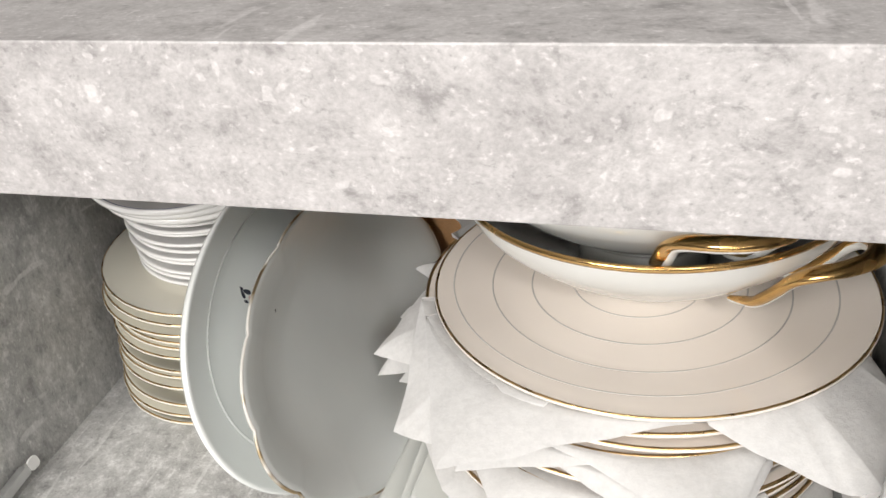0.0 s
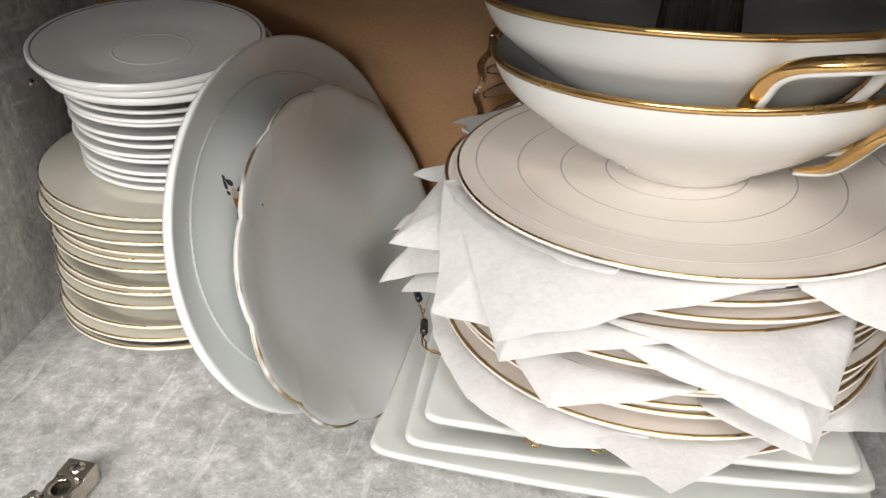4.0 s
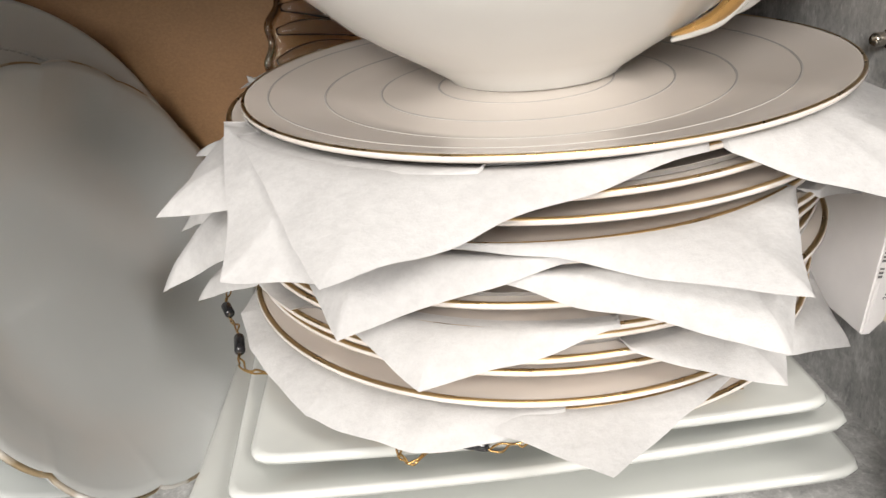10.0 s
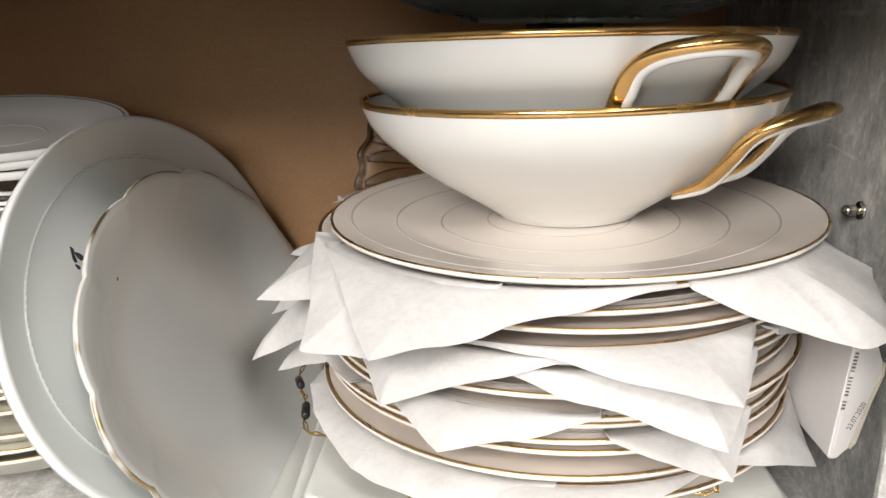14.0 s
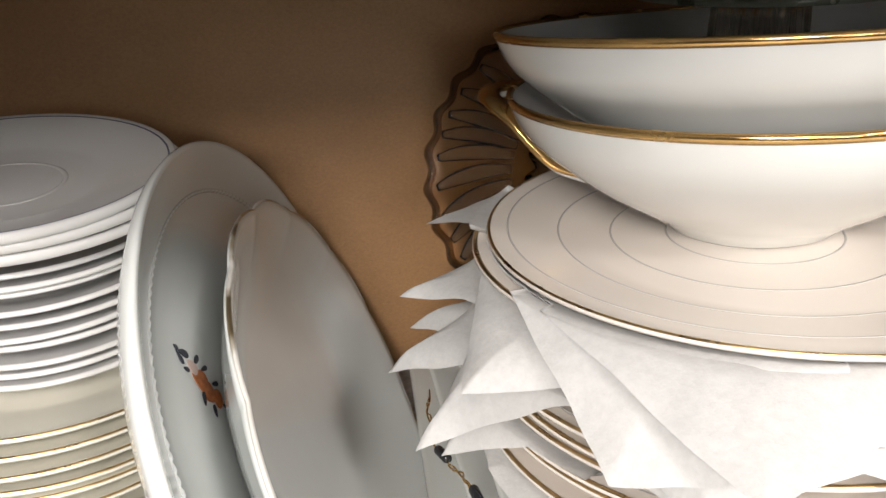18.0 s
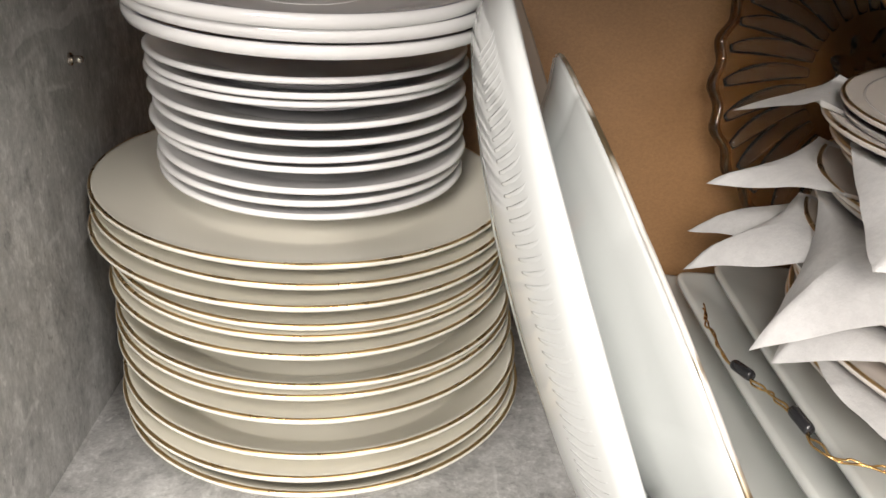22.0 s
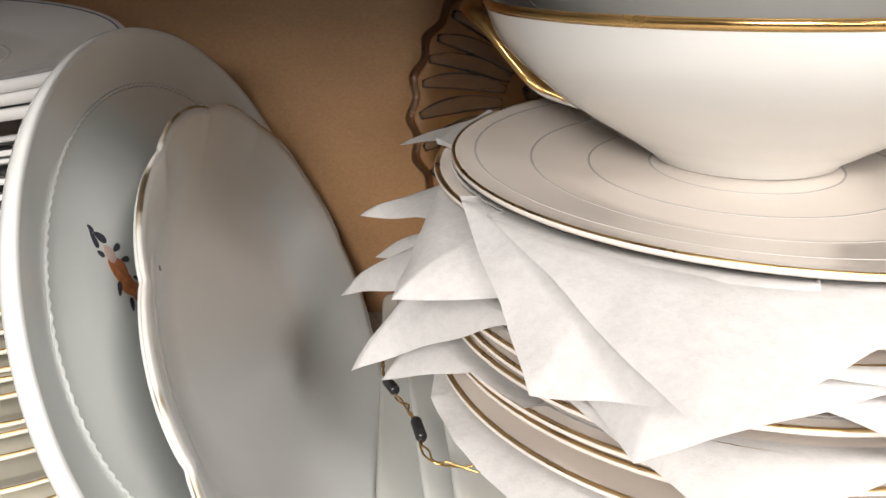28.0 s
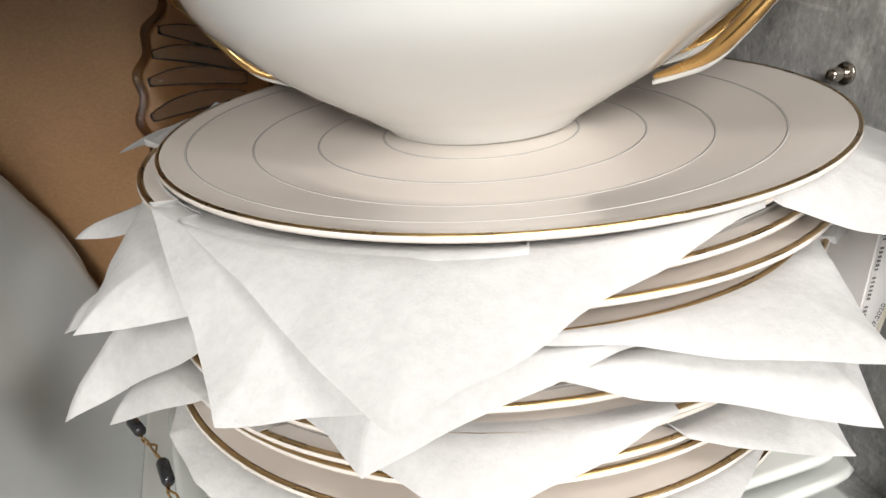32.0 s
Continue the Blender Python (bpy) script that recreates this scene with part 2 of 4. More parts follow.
FLAPWHITE = plain("white_melamine", (0.80, 0.80, 0.79), 0.4, 12.0, 0.03)
BLACKBEAD = plain("black_bead", (0.02, 0.02, 0.022), 0.18)
ORANGE = plain("orange_enamel", (0.48, 0.16, 0.055), 0.25, 300.0, 0.3)
NAVY = plain("navy_enamel", (0.03, 0.032, 0.05), 0.25)
PINK = plain("pale_pink_enamel", (0.62, 0.47, 0.42), 0.25)
GLASS = clear_glass("clear_cut_glass", (0.90, 0.83, 0.73), 0.05, ior=1.30)
RIBGLASS = clear_glass("clear_rib_glass", (0.90, 0.84, 0.75), 0.03, ior=1.50, body=0.98)
# Brown tint stands in for the dark refraction in the clear plate's rim.
EDGEGLASS = clear_glass("edge_refraction_tint", (0.42, 0.30, 0.18), 0.04, ior=1.45)
STEMGLASS = clear_glass("smoky_stem_glass", (0.52, 0.48, 0.42), 0.10)
SMOKE = clear_glass("grey_green_glass", (0.24, 0.265, 0.215), 0.22, body=0.4)
WALLPAINT = plain("room_wall_paint", (0.11, 0.107, 0.10), 0.8, 4.0, 0.03)
ROOMFLOOR = plain("room_floor", (0.12, 0.10, 0.08), 0.5, 6.0, 0.12)


# ---- building helpers ----
def part(name, bm, material, parent=None, label="", smooth=True):
    me = bpy.data.meshes.new(name)
    bmesh.ops.recalc_face_normals(bm, faces=bm.faces)
    bm.to_mesh(me)
    bm.free()
    if smooth:
        me.shade_smooth()
    for m in material if isinstance(material, tuple) else (material,):
        me.materials.append(m)
    ob = new(name, me)
    ob.parent = parent
    if label:
        ob["label"] = label
    return ob


def thing(name, m, label, category, group="", kind=""):
    ob = new(name)
    ob.empty_display_size = 0.03
    ob.matrix_world = m
    return tagged(ob, label, category, group, kind)


def share(name, source, parent, m=None):
    ob = new(name, source.data)
    ob.parent = parent
    if m:
        ob.matrix_local = m
    return ob


def frame_matrix(origin, x, y, z):
    m = Matrix.Identity(4)
    for k, v in enumerate((x, y, z)):
        m.col[k][:3] = v
    m.translation = origin
    return m


def tilted(x, y, z, tx, ty, turn=0.0):
    """A pose whose level plane climbs tx along x and ty along y, turned about its own axis."""
    n = Vector((-tx, -ty, 1)).normalized()
    a = Vector((1, 0, tx)).normalized()
    b = n.cross(a)
    return frame_matrix((x, y, z), a, b, n) @ Matrix.Rotation(radians(turn), 4, "Z")


def lathe(profile, seg=96, shape=None, lift=None):
    """Revolves (r, z) points, first and last on the axis. shape(a) scales the radius, lift(a, r) raises."""
    bm = bmesh.new()
    rings = []
    for r, z in profile:
        if r < 1e-6:
            rings.append([bm.verts.new((0, 0, z))])
            continue
        ring = []
        for k in range(seg):
            a = 2 * math.pi * k / seg
            sx, sy = shape(a, r) if shape else (1, 1)
            ring.append(bm.verts.new((r * sx * math.cos(a), r * sy * math.sin(a), z + (lift(a, r) if lift else 0))))
        rings.append(ring)
    for p, q in zip(rings, rings[1:]):
        for k in range(seg):
            j = (k + 1) % seg
            if len(p) == 1:
                bm.faces.new((p[0], q[k], q[j]))
            elif len(q) == 1:
                bm.faces.new((p[k], q[0], p[j]))
            else:
                bm.faces.new((p[k], q[k], q[j], p[j]))
    return bm


def ring_band(profile, seg=128, shape=None, lift=None):
    """A closed band: (r, z) points joined round, revolved."""
    bm = bmesh.new()
    rings = []
    for k in range(seg):
        a = 2 * math.pi * k / seg
        row = []
        for r, z in profile:
            sx, sy = shape(a, r) if shape else (1, 1)
            row.append(bm.verts.new((r * sx * math.cos(a), r * sy * math.sin(a), z + (lift(a, r) if lift else 0))))
        rings.append(row)
    n = len(profile)
    for k in range(seg):
        p, q = rings[k], rings[(k + 1) % seg]
        for i in range(n):
            j = (i + 1) % n
            bm.faces.new((p[i], q[i], q[j], p[j]))
    return bm


def box(x0, y0, z0, x1, y1, z1, bevel=0.0):
    bm = bmesh.new()
    bmesh.ops.create_cube(bm, size=1.0, matrix=Matrix.LocRotScale(((x0 + x1) / 2, (y0 + y1) / 2, (z0 + z1) / 2), None, (x1 - x0, y1 - y0, z1 - z0)))
    if bevel:
        bmesh.ops.bevel(bm, geom=list(bm.edges), offset=bevel, segments=2, affect="EDGES", profile=0.6)
    return bm


def sweep(points, width, height, up=None, sides=12, closed=False, taper=None):
    """A tube of elliptic section along smooth points."""
    pts = [Vector(p) for p in points]
    bm = bmesh.new()
    rows = []
    n = len(pts)
    for i, p in enumerate(pts):
        a = pts[(i - 1) % n] if (closed or i) else pts[0]
        b = pts[(i + 1) % n] if (closed or i < n - 1) else pts[-1]
        t = (b - a).normalized()
        side = t.cross(Vector(up or (0, 0, 1)))
        side = side.normalized() if side.length > 1e-6 else Vector((1, 0, 0))
        top = side.cross(t).normalized()
        k = taper(i / (n - 1)) if taper else 1.0
        row = []
        for s in range(sides):
            g = 2 * math.pi * s / sides
            row.append(bm.verts.new(p + side * (math.cos(g) * width * k) + top * (math.sin(g) * height * k)))
        rows.append(row)
    for i in range(n if closed else n - 1):
        p, q = rows[i], rows[(i + 1) % n]
        for s in range(sides):
            j = (s + 1) % sides
            bm.faces.new((p[s], p[j], q[j], q[s]))
    if not closed:
        bm.faces.new(rows[0][::-1])
        bm.faces.new(rows[-1])
    return bm


def smooth_line(points, steps=8):
    """Catmull-Rom through the points."""
    p = [Vector(v) for v in points]
    p = [p[0] * 2 - p[1]] + p + [p[-1] * 2 - p[-2]]
    out = []
    for i in range(1, len(p) - 2):
        a, b, c, d = p[i - 1 : i + 3]
        for k in range(steps):
            t = k / steps
            out.append(0.5 * (2 * b + (c - a) * t + (2 * a - 5 * b + 4 * c - d) * t * t + (3 * b - a - 3 * c + d) * t**3))
    out.append(p[-2])
    return out


def structure(name, bm, material, label, category):
    return tagged(part(name, bm, material, smooth=False), label, category, kind="structure")


# ---- cupboard ----
XL, XR, YF, YB, ZT = -0.400, 0.164, 0.246, 0.607, 0.296
structure("floor", box(XL - 0.018, YF, -0.018, 0.75, YB, 0.0), CONCRETE, "grey concrete-look laminate cupboard floor board", "floor")
structure("wall_left", box(XL - 0.018, YF, 0.0, XL, YB, ZT), CONCRETE_WALL, "grey concrete-look laminate cupboard side panel", "wall")
structure("wall_back", box(XL - 0.018, YB, -0.018, 0.75, YB + 0.004, ZT), BROWN, "brown hardboard cupboard back panel", "wall")
structure("wall_right", box(XR, 0.300, 0.0, XR + 0.0135, YB, ZT, 0.0006), CONCRETE_WALL, "grey concrete-look laminate partition panel in the cupboard", "wall")
structure("wall_front_stile", box(0.1270, 0.2760, -0.03, 0.1405, 0.2790, ZT, 0.0006), CONCRETE_WALL, "pale grey concrete-look upright front edge of the partition", "wall")
structure("wall_neighbour", box(0.1412, 0.2755, -0.03, 0.36, 0.2790, ZT, 0.0008), CONCRETE_WALL, "pale grey concrete-look panel butted against the upright", "wall")


def top_board():
    """The thick top board; it drops a few millimetres towards the right."""
    bm = box(-0.95, 0.2445, ZT, 0.95, YB + 0.02, 0.357, 0.0008)
    for v in bm.verts:
        v.co.z -= 0.006 * v.co.x
    return bm


structure("ceiling", top_board(), CONCRETE_TOP, "pale concrete-look laminate top board, thick front edge", "ceiling")

# ---- the room round it, out of view, kept dark to limit bounce light ----
RX0, RX1, RY0, RY1, RZ0, RZ1 = -1.9, 2.2, -1.6, 0.66, -0.55, 2.25
structure("room_floor", box(RX0, RY0, RZ0 - 0.05, RX1, RY1, RZ0), ROOMFLOOR, "plain brown room floor", "floor")
structure("room_ceiling", box(RX0, RY0, RZ1, RX1, RY1, RZ1 + 0.05), WALLPAINT, "plain grey room ceiling", "ceiling")
structure("wall_west", box(RX0 - 0.05, RY0, RZ0, RX0, RY1, RZ1), WALLPAINT, "plain grey room wall", "wall")
structure("wall_east", box(RX1, RY0, RZ0, RX1 + 0.05, RY1, RZ1), WALLPAINT, "plain grey room wall", "wall")
structure("wall_north", box(RX0, RY1, RZ0, RX1, RY1 + 0.05, RZ1), WALLPAINT, "plain grey room wall behind the cupboard", "wall")


# Unseen wall; its three openings are made up to suit the added lamps.
def wall_with_openings():
    bm = bmesh.new()
    openings = ((-1.20, 0.62, -0.24, 1.58), (-0.14, 0.37, 0.24, 0.75), (0.55, 1.40, 0.95, 1.80))
    edges = [RX0] + [v for x0, z0, x1, z1 in openings for v in (x0, x1)] + [RX1]
    blocks = [(a, RZ0, b, RZ1) for a, b in zip(edges[::2], edges[1::2])]
    for x0, z0, x1, z1 in openings:
        blocks += [(x0, RZ0, x1, z0), (x0, z1, x1, RZ1)]
    for x0, z0, x1, z1 in blocks:
        bmesh.ops.create_cube(bm, size=1.0, matrix=Matrix.LocRotScale(((x0 + x1) / 2, RY0 - 0.06, (z0 + z1) / 2), None, (x1 - x0, 0.12, z1 - z0)))
    return bm


structure("wall_south", wall_with_openings(), WALLPAINT, "unseen grey room wall with three openings for the added lights", "wall")

# ---- cupboard fittings ----
flap = thing("flap_door", pose(0, YF - 0.003, -0.006), "open white flap door lying level before the cupboard", "door")
part("panel", box(XL - 0.015, -0.30, -0.016, 0.7, 0.0, 0.0, 0.001), FLAPWHITE, flap, smooth=False)


def screw(parent, x, y, z, r=0.0034):
    bm = lathe([(0, 0.0016), (r * 0.7, 0.0013), (r, 0.0), (r, -0.0004), (0, -0.0004)], 20)
    ob = part("screw", bm, STEEL, parent, "bright nickel cross-head screw")
    ob.matrix_local = pose(x, y, z)
    # The slot is not cut: a dark cross paints its shade.
    slot = bmesh.new()
    for w, h in ((r * 1.1, r * 0.26), (r * 0.26, r * 1.1)):
        bmesh.ops.create_cube(slot, size=1.0, matrix=Matrix.LocRotScale((0, 0, 0.0014), None, (w, h, 0.0006)))
    part("slot", slot, DARK, ob, smooth=False)


def rounded_plate(w, d, z0, z1, r=0.0022, n=5):
    """A flat plate with rounded corners and a soft top edge."""
    bm = bmesh.new()
    outline = []
    for cx, cy, a0 in ((w - r, d - r, 0), (r - w, d - r, 90), (r - w, r - d, 180), (w - r, r - d, 270)):
        for k in range(n + 1):
            a = radians(a0 + 90 * k / n)
            outline.append((cx + r * math.cos(a), cy + r * math.sin(a)))
    rings = [[bm.verts.new((x * q, y * q, z)) for x, y in outline] for q, z in ((1.0, z0), (1.0, z1 - 0.0004), (0.965, z1))]
    for p, q in zip(rings, rings[1:]):
        for k in range(len(p)):
            bm.faces.new((p[k], p[(k + 1) % len(p)], q[(k + 1) % len(p)], q[k]))
    bm.faces.new(rings[-1])
    bm.faces.new(rings[0][::-1])
    return bm


def hinge(m, arm=True):
    h = thing("hinge", m, "nickel-plated concealed hinge screwed to the cupboard floor", "hinge", "hinges on the cupboard floor")
    part("base_plate", rounded_plate(0.0075, 0.026, 0.0, 0.0026), STEEL, h, smooth=False)
    for s in (-1, 1):
        wing = part("wing", rounded_plate(0.0105, 0.0075, 0.0, 0.0022, 0.003), STEEL, h, smooth=False)
        wing.matrix_local = pose(s * 0.0150, -0.001, 0)
        step = part("wing_step", rounded_plate(0.0050, 0.0062, 0.002, 0.0042, 0.002), STEEL, wing, smooth=False)
        step.matrix_local = pose(-s * 0.0060, 0, 0)
        screw(h, s * 0.0178, -0.001, 0.0023, 0.0046)
    if arm:
        for x in (-0.0078, 0.0078):
            part("arm_side", box(x - 0.0008, -0.034, 0.002, x + 0.0008, 0.025, 0.0125, 0.0004), STEEL, h, smooth=False)
        part("arm_top", box(-0.0086, -0.036, 0.0118, 0.0086, -0.002, 0.0134, 0.0006), STEEL, h, smooth=False)
        part("arm_end", box(-0.0086, 0.0135, 0.0118, 0.0086, 0.026, 0.0134, 0.0006), STEEL, h, smooth=False)
        part("slot_ring", ring_band([(0.0050, 0.0118), (0.0086, 0.0118), (0.0086, 0.0132), (0.0052, 0.0134)], 40, lambda a, r: (1.0, 1.05)), STEEL, h).matrix_local = pose(0, 0.0057, 0)
        part("adjusting_slot", rounded_plate(0.0050, 0.0060, 0.006, 0.0072, 0.004), DARK, h, "dark plate for the shade in the oval slot", smooth=False).matrix_local = pose(0, 0.0057, 0)
        screw(h, 0.0, 0.0200, 0.0134, 0.0046)
        part("stud", lathe([(0, 0.0215), (0.0026, 0.0212), (0.0032, 0.0200), (0.0031, 0.0160), (0.0022, 0.0155), (0.0022, 0.0122), (0, 0.0122)], 20), STEEL, h).matrix_local = pose(-0.0050, -0.0075, 0)
        part("cup_link", box(-0.0085, -0.060, -0.004, 0.0085, -0.036, 0.010, 0.0012), FLAPWHITE, h, "white plastic hinge link", smooth=False)
    else:
        screw(h, 0.0, 0.016, 0.0026, 0.0044)
        part("side_rail", box(-0.0092, -0.024, 0.0, -0.0078, 0.026, 0.006, 0.0004), STEEL, h, smooth=False)
        part("side_rail", box(0.0078, -0.024, 0.0, 0.0092, 0.026, 0.006, 0.0004), STEEL, h, smooth=False)
    return h


hinge(pose(-0.2920, 0.2810, 0.0, 0, 0, -5))
hinge(pose(-0.0040, 0.2955, 0.0, 0, 0, -3), arm=False)

stay = thing("flap_stay", pose(XL + 0.0045, 0.338, 0.0165), "pale aluminium flap stay bar along the cupboard side", "bracket")
bar = part("bar", box(-0.0012, -0.150, -0.0052, 0.0014, 0.0, 0.0052, 0.0008), ALU, stay, smooth=False)
bar.matrix_local = pose(0, 0, 0, 4.3, 0, 0.4)
lip = part("folded_edge", box(-0.0012, -0.150, 0.0052, 0.0042, -0.004, 0.0064, 0.0005), ALU, stay, smooth=False)
lip.matrix_local = pose(0, 0, 0, 4.3, 0, 0.4)
part("end_tab", rounded_plate(0.0048, 0.0050, -0.0006, 0.0010, 0.0035), FLAPWHITE, stay, "pale rounded end tab", smooth=False).matrix_local = pose(0.0012, 0.0045, 0.0006, 0, 78, 0)


def shelf_pin(x, y, z, side, s=1.0):
    p = thing("shelf_pin", pose(x, y, z, 0, -90 * side, 0) @ Matrix.Scale(s, 4), "nickel shelf support pin in a drilled panel hole", "shelf pin", "shelf pins")
    part("collar", lathe([(0, 0.0012), (0.0044, 0.0012), (0.0046, 0.0), (0, 0.0)], 20), STEEL, p)
    part("peg", lathe([(0, 0.0092), (0.0018, 0.0089), (0.0028, 0.0075), (0.0028, 0.0), (0, 0.0)], 20), STEEL, p)


shelf_pin(XR, 0.387, 0.1683, 1)
shelf_pin(XL, 0.502, 0.1590, -1, 0.6)


# ---- plates ----
def plate_profile(R, depth, foot=0.58, well=0.62, t=0.0034, lip=0.0):
    d = depth
    slope = []
    for k in range(1, 7):
        w = k / 7
        slope.append((well * R + (R - 0.003 - well * R) * w, -d + (d - 0.0006) * w**1.15 * (1.12 - 0.12 * w)))
    return [(0, -d), (well * R * 0.5, -d), (well * R, -d)] + slope + [
        (R - 0.003, -0.0006), (R - 0.0012, 0.0), (R - 0.0003, -0.0005), (R, -0.0014 - lip * 0.4), (R - 0.0006, -0.0023 - lip), (R - 0.003, -t - lip * 0.9),
        (0.86 * R, -d * 0.42 - t * 0.95), ((foot + 0.10) * R, -d * 0.86 - t), ((foot + 0.025) * R, -d - t * 0.95),
        ((foot - 0.03) * R, -d - t), (0, -d - t),
    ]


def plate(name, m, R, depth, glaze_mat, rim_mat, label, group, rim=(0.0014, 0.0004), rings=(), ring_shift=(0.0, 0.0), category="plate", **kw):
    p = thing(name, m, label, category, group)
    prof = plate_profile(R, depth, **kw)
    part("body", lathe(prof, 112), glaze_mat, p)
    ft, z0 = kw.get("foot", 0.58), -depth - kw.get("t", 0.0034)
    part("foot_ring", ring_band([((ft + 0.026) * R, z0 + 0.0008), ((ft + 0.02) * R, z0 - 0.0022), ((ft - 0.02) * R, z0 - 0.0022), ((ft - 0.03) * R, z0 + 0.0006)], 72), glaze_mat, p)
    if rim_mat:
        w, inset = rim
        top_r, top_z = [a for a, _ in prof[:12]], [b for _, b in prof[:12]]
        zt = lambda r: float(np.interp(r, top_r, top_z))
        r1, r0 = R - inset, R - inset - w
        mid = (r0 + r1) / 2
        band = [(r0, zt(r0) - 0.0003), (r0, zt(r0) + 0.0001), (mid, zt(mid) + 0.0002), (r1, zt(r1) + 0.0001), (r1, zt(r1) - 0.0003)]
        part("rim_line", ring_band(band, 112), rim_mat, p, "thin gilt line round the rim" if rim_mat is DULLGOLD else "")
    for k in rings:
        bm = bmesh.new()
        rows = []
        for n in range(128):
            a = 2 * math.pi * n / 128
            row = []
            for r, up in ((k * R, -0.0002), (k * R, 0.00012), (k * R + 0.0009, 0.00012), (k * R + 0.0009, -0.0002)):
                x, y = ring_shift[0] + r * math.cos(a), ring_shift[1] + r * math.sin(a)
                row.append(bm.verts.new((x, y, float(np.interp(math.hypot(x, y), [q for q, _ in prof[:11]], [z for _, z in prof[:11]])) + up)))
            rows.append(row)
        for n in range(128):
            q, w = rows[n], rows[(n + 1) % 128]
            for e in range(4):
                bm.faces.new((q[e], w[e], w[(e + 1) % 4], q[(e + 1) % 4]))
        part("decor_ring", bm, RINGGREY, p, "thin grey decorative ring")
    return p


# ---- square plates under the dinner stack ----
def square_plate(m, side, rim, foot, bow, label):
    """rim: rim height over the foot; bow: how far the edges sag below the corners."""
    p = thing("square_plate", m, label, "plate", "square white plates under the dinner plates")
    h, seg = side / 2, 256

    def outline(a, r):
        c, s = abs(math.cos(a)), abs(math.sin(a))
        n = 34.0
        k = (c**n + s**n) ** (-1 / n)
        return k, k

    def lift(a, r):
        e = min(abs(math.tan(a)) if abs(math.cos(a)) > abs(math.sin(a)) else abs(1 / math.tan(a)), 1)
        return -bow * (1 - e * e) * (r / h) ** 3

    t = 0.005
    prof = [
        (0, foot), (0.5 * h, foot), (0.62 * h, foot + 0.0006), (0.72 * h, foot + (rim - foot) * 0.25), (0.9 * h, foot + (rim - foot) * 0.78),
        (h - 0.003, rim - 0.0004), (h - 0.001, rim), (h, rim - 0.0015), (h - 0.0006, rim - 0.0038), (h - 0.003, rim - 0.0052),
        (0.9 * h, foot + (rim - foot) * 0.72 - t), (0.72 * h, max(0.0024, foot + (rim - foot) * 0.2 - t)), (0.64 * h, 0.0022), (0.62 * h, 0.0), (0.56 * h, 0.0), (0.55 * h, 0.0018), (0, 0.0018),
    ]
    part("body", lathe(prof, seg, outline, lift), SQUARE, p)
    return p


square_plate(pose(0.0085, 0.4560, 0.0, 0, 0, -4.2), 0.270, 0.0185, 0.0055, 0.006, "large square white porcelain plate with upswept corners")
square_plate(pose(0.0085, 0.4370, 0.0075, 0, 0, -0.6), 0.240, 0.032, 0.013, 0.004, "square off-white porcelain plate stacked on a larger one")
square_plate(pose(0.0120, 0.4330, 0.0225, 0, 0, -2.5), 0.222, 0.027, 0.018, 0.003, "smaller square white porcelain plate at the top of three")

# ---- dinner plates with tissue between ----
DX, DY, TILT = 0.0285, 0.4222, (0.0263, -0.0160)
FRONT = [0.166, 0.1602, 0.1517, 0.1448, 0.136, 0.1317, 0.1254, 0.1155, 0.1071, 0.1024, 0.096, 0.0903, 0.0809, 0.0731, 0.0658]
SHIFT = [(0, 0), (-0.0095, 0.001), (-0.004, 0.001), (0.001, -0.001), (-0.006, 0.002), (-0.003, -0.001), (-0.005, 0.0), (-0.008, 0.001), (-0.004, -0.002), (-0.006, 0.001), (-0.009, -0.001), (-0.007, 0.0), (-0.009, -0.004), (-0.006, 0.002), (-0.005, 0.001)]
levels = []
first = None
for i, (zf, (sx, sy)) in enumerate(zip(FRONT, SHIFT)):
    k = 1 - i / (len(FRONT) - 1)
    tx, ty = TILT[0] * k, TILT[1] * k
    z = zf + ty * 0.126
    m = tilted(DX + sx, DY + sy, z, tx, ty, 37 * i)
    levels.append((z, tx, ty, DX + sx, DY + sy))
    if i == 0:
        plate("dinner_plate", m, 0.1253, 0.0090, IVORY, DULLGOLD, "ivory dinner plate with gold rim and thin grey rings, topmost", "gold-rimmed dinner plates", rings=(0.297, 0.496, 0.687, 0.872), ring_shift=(-0.0050, 0.0045))
    elif first is None:
        first = plate("dinner_plate", m, 0.1225, 0.0085, IVORY, DULLGOLD, "ivory porcelain dinner plate with gold rim, between tissue sheets", "gold-rimmed dinner plates", rim=(0.0021, 0.0004))
    else:
        copy_thing(first, m)


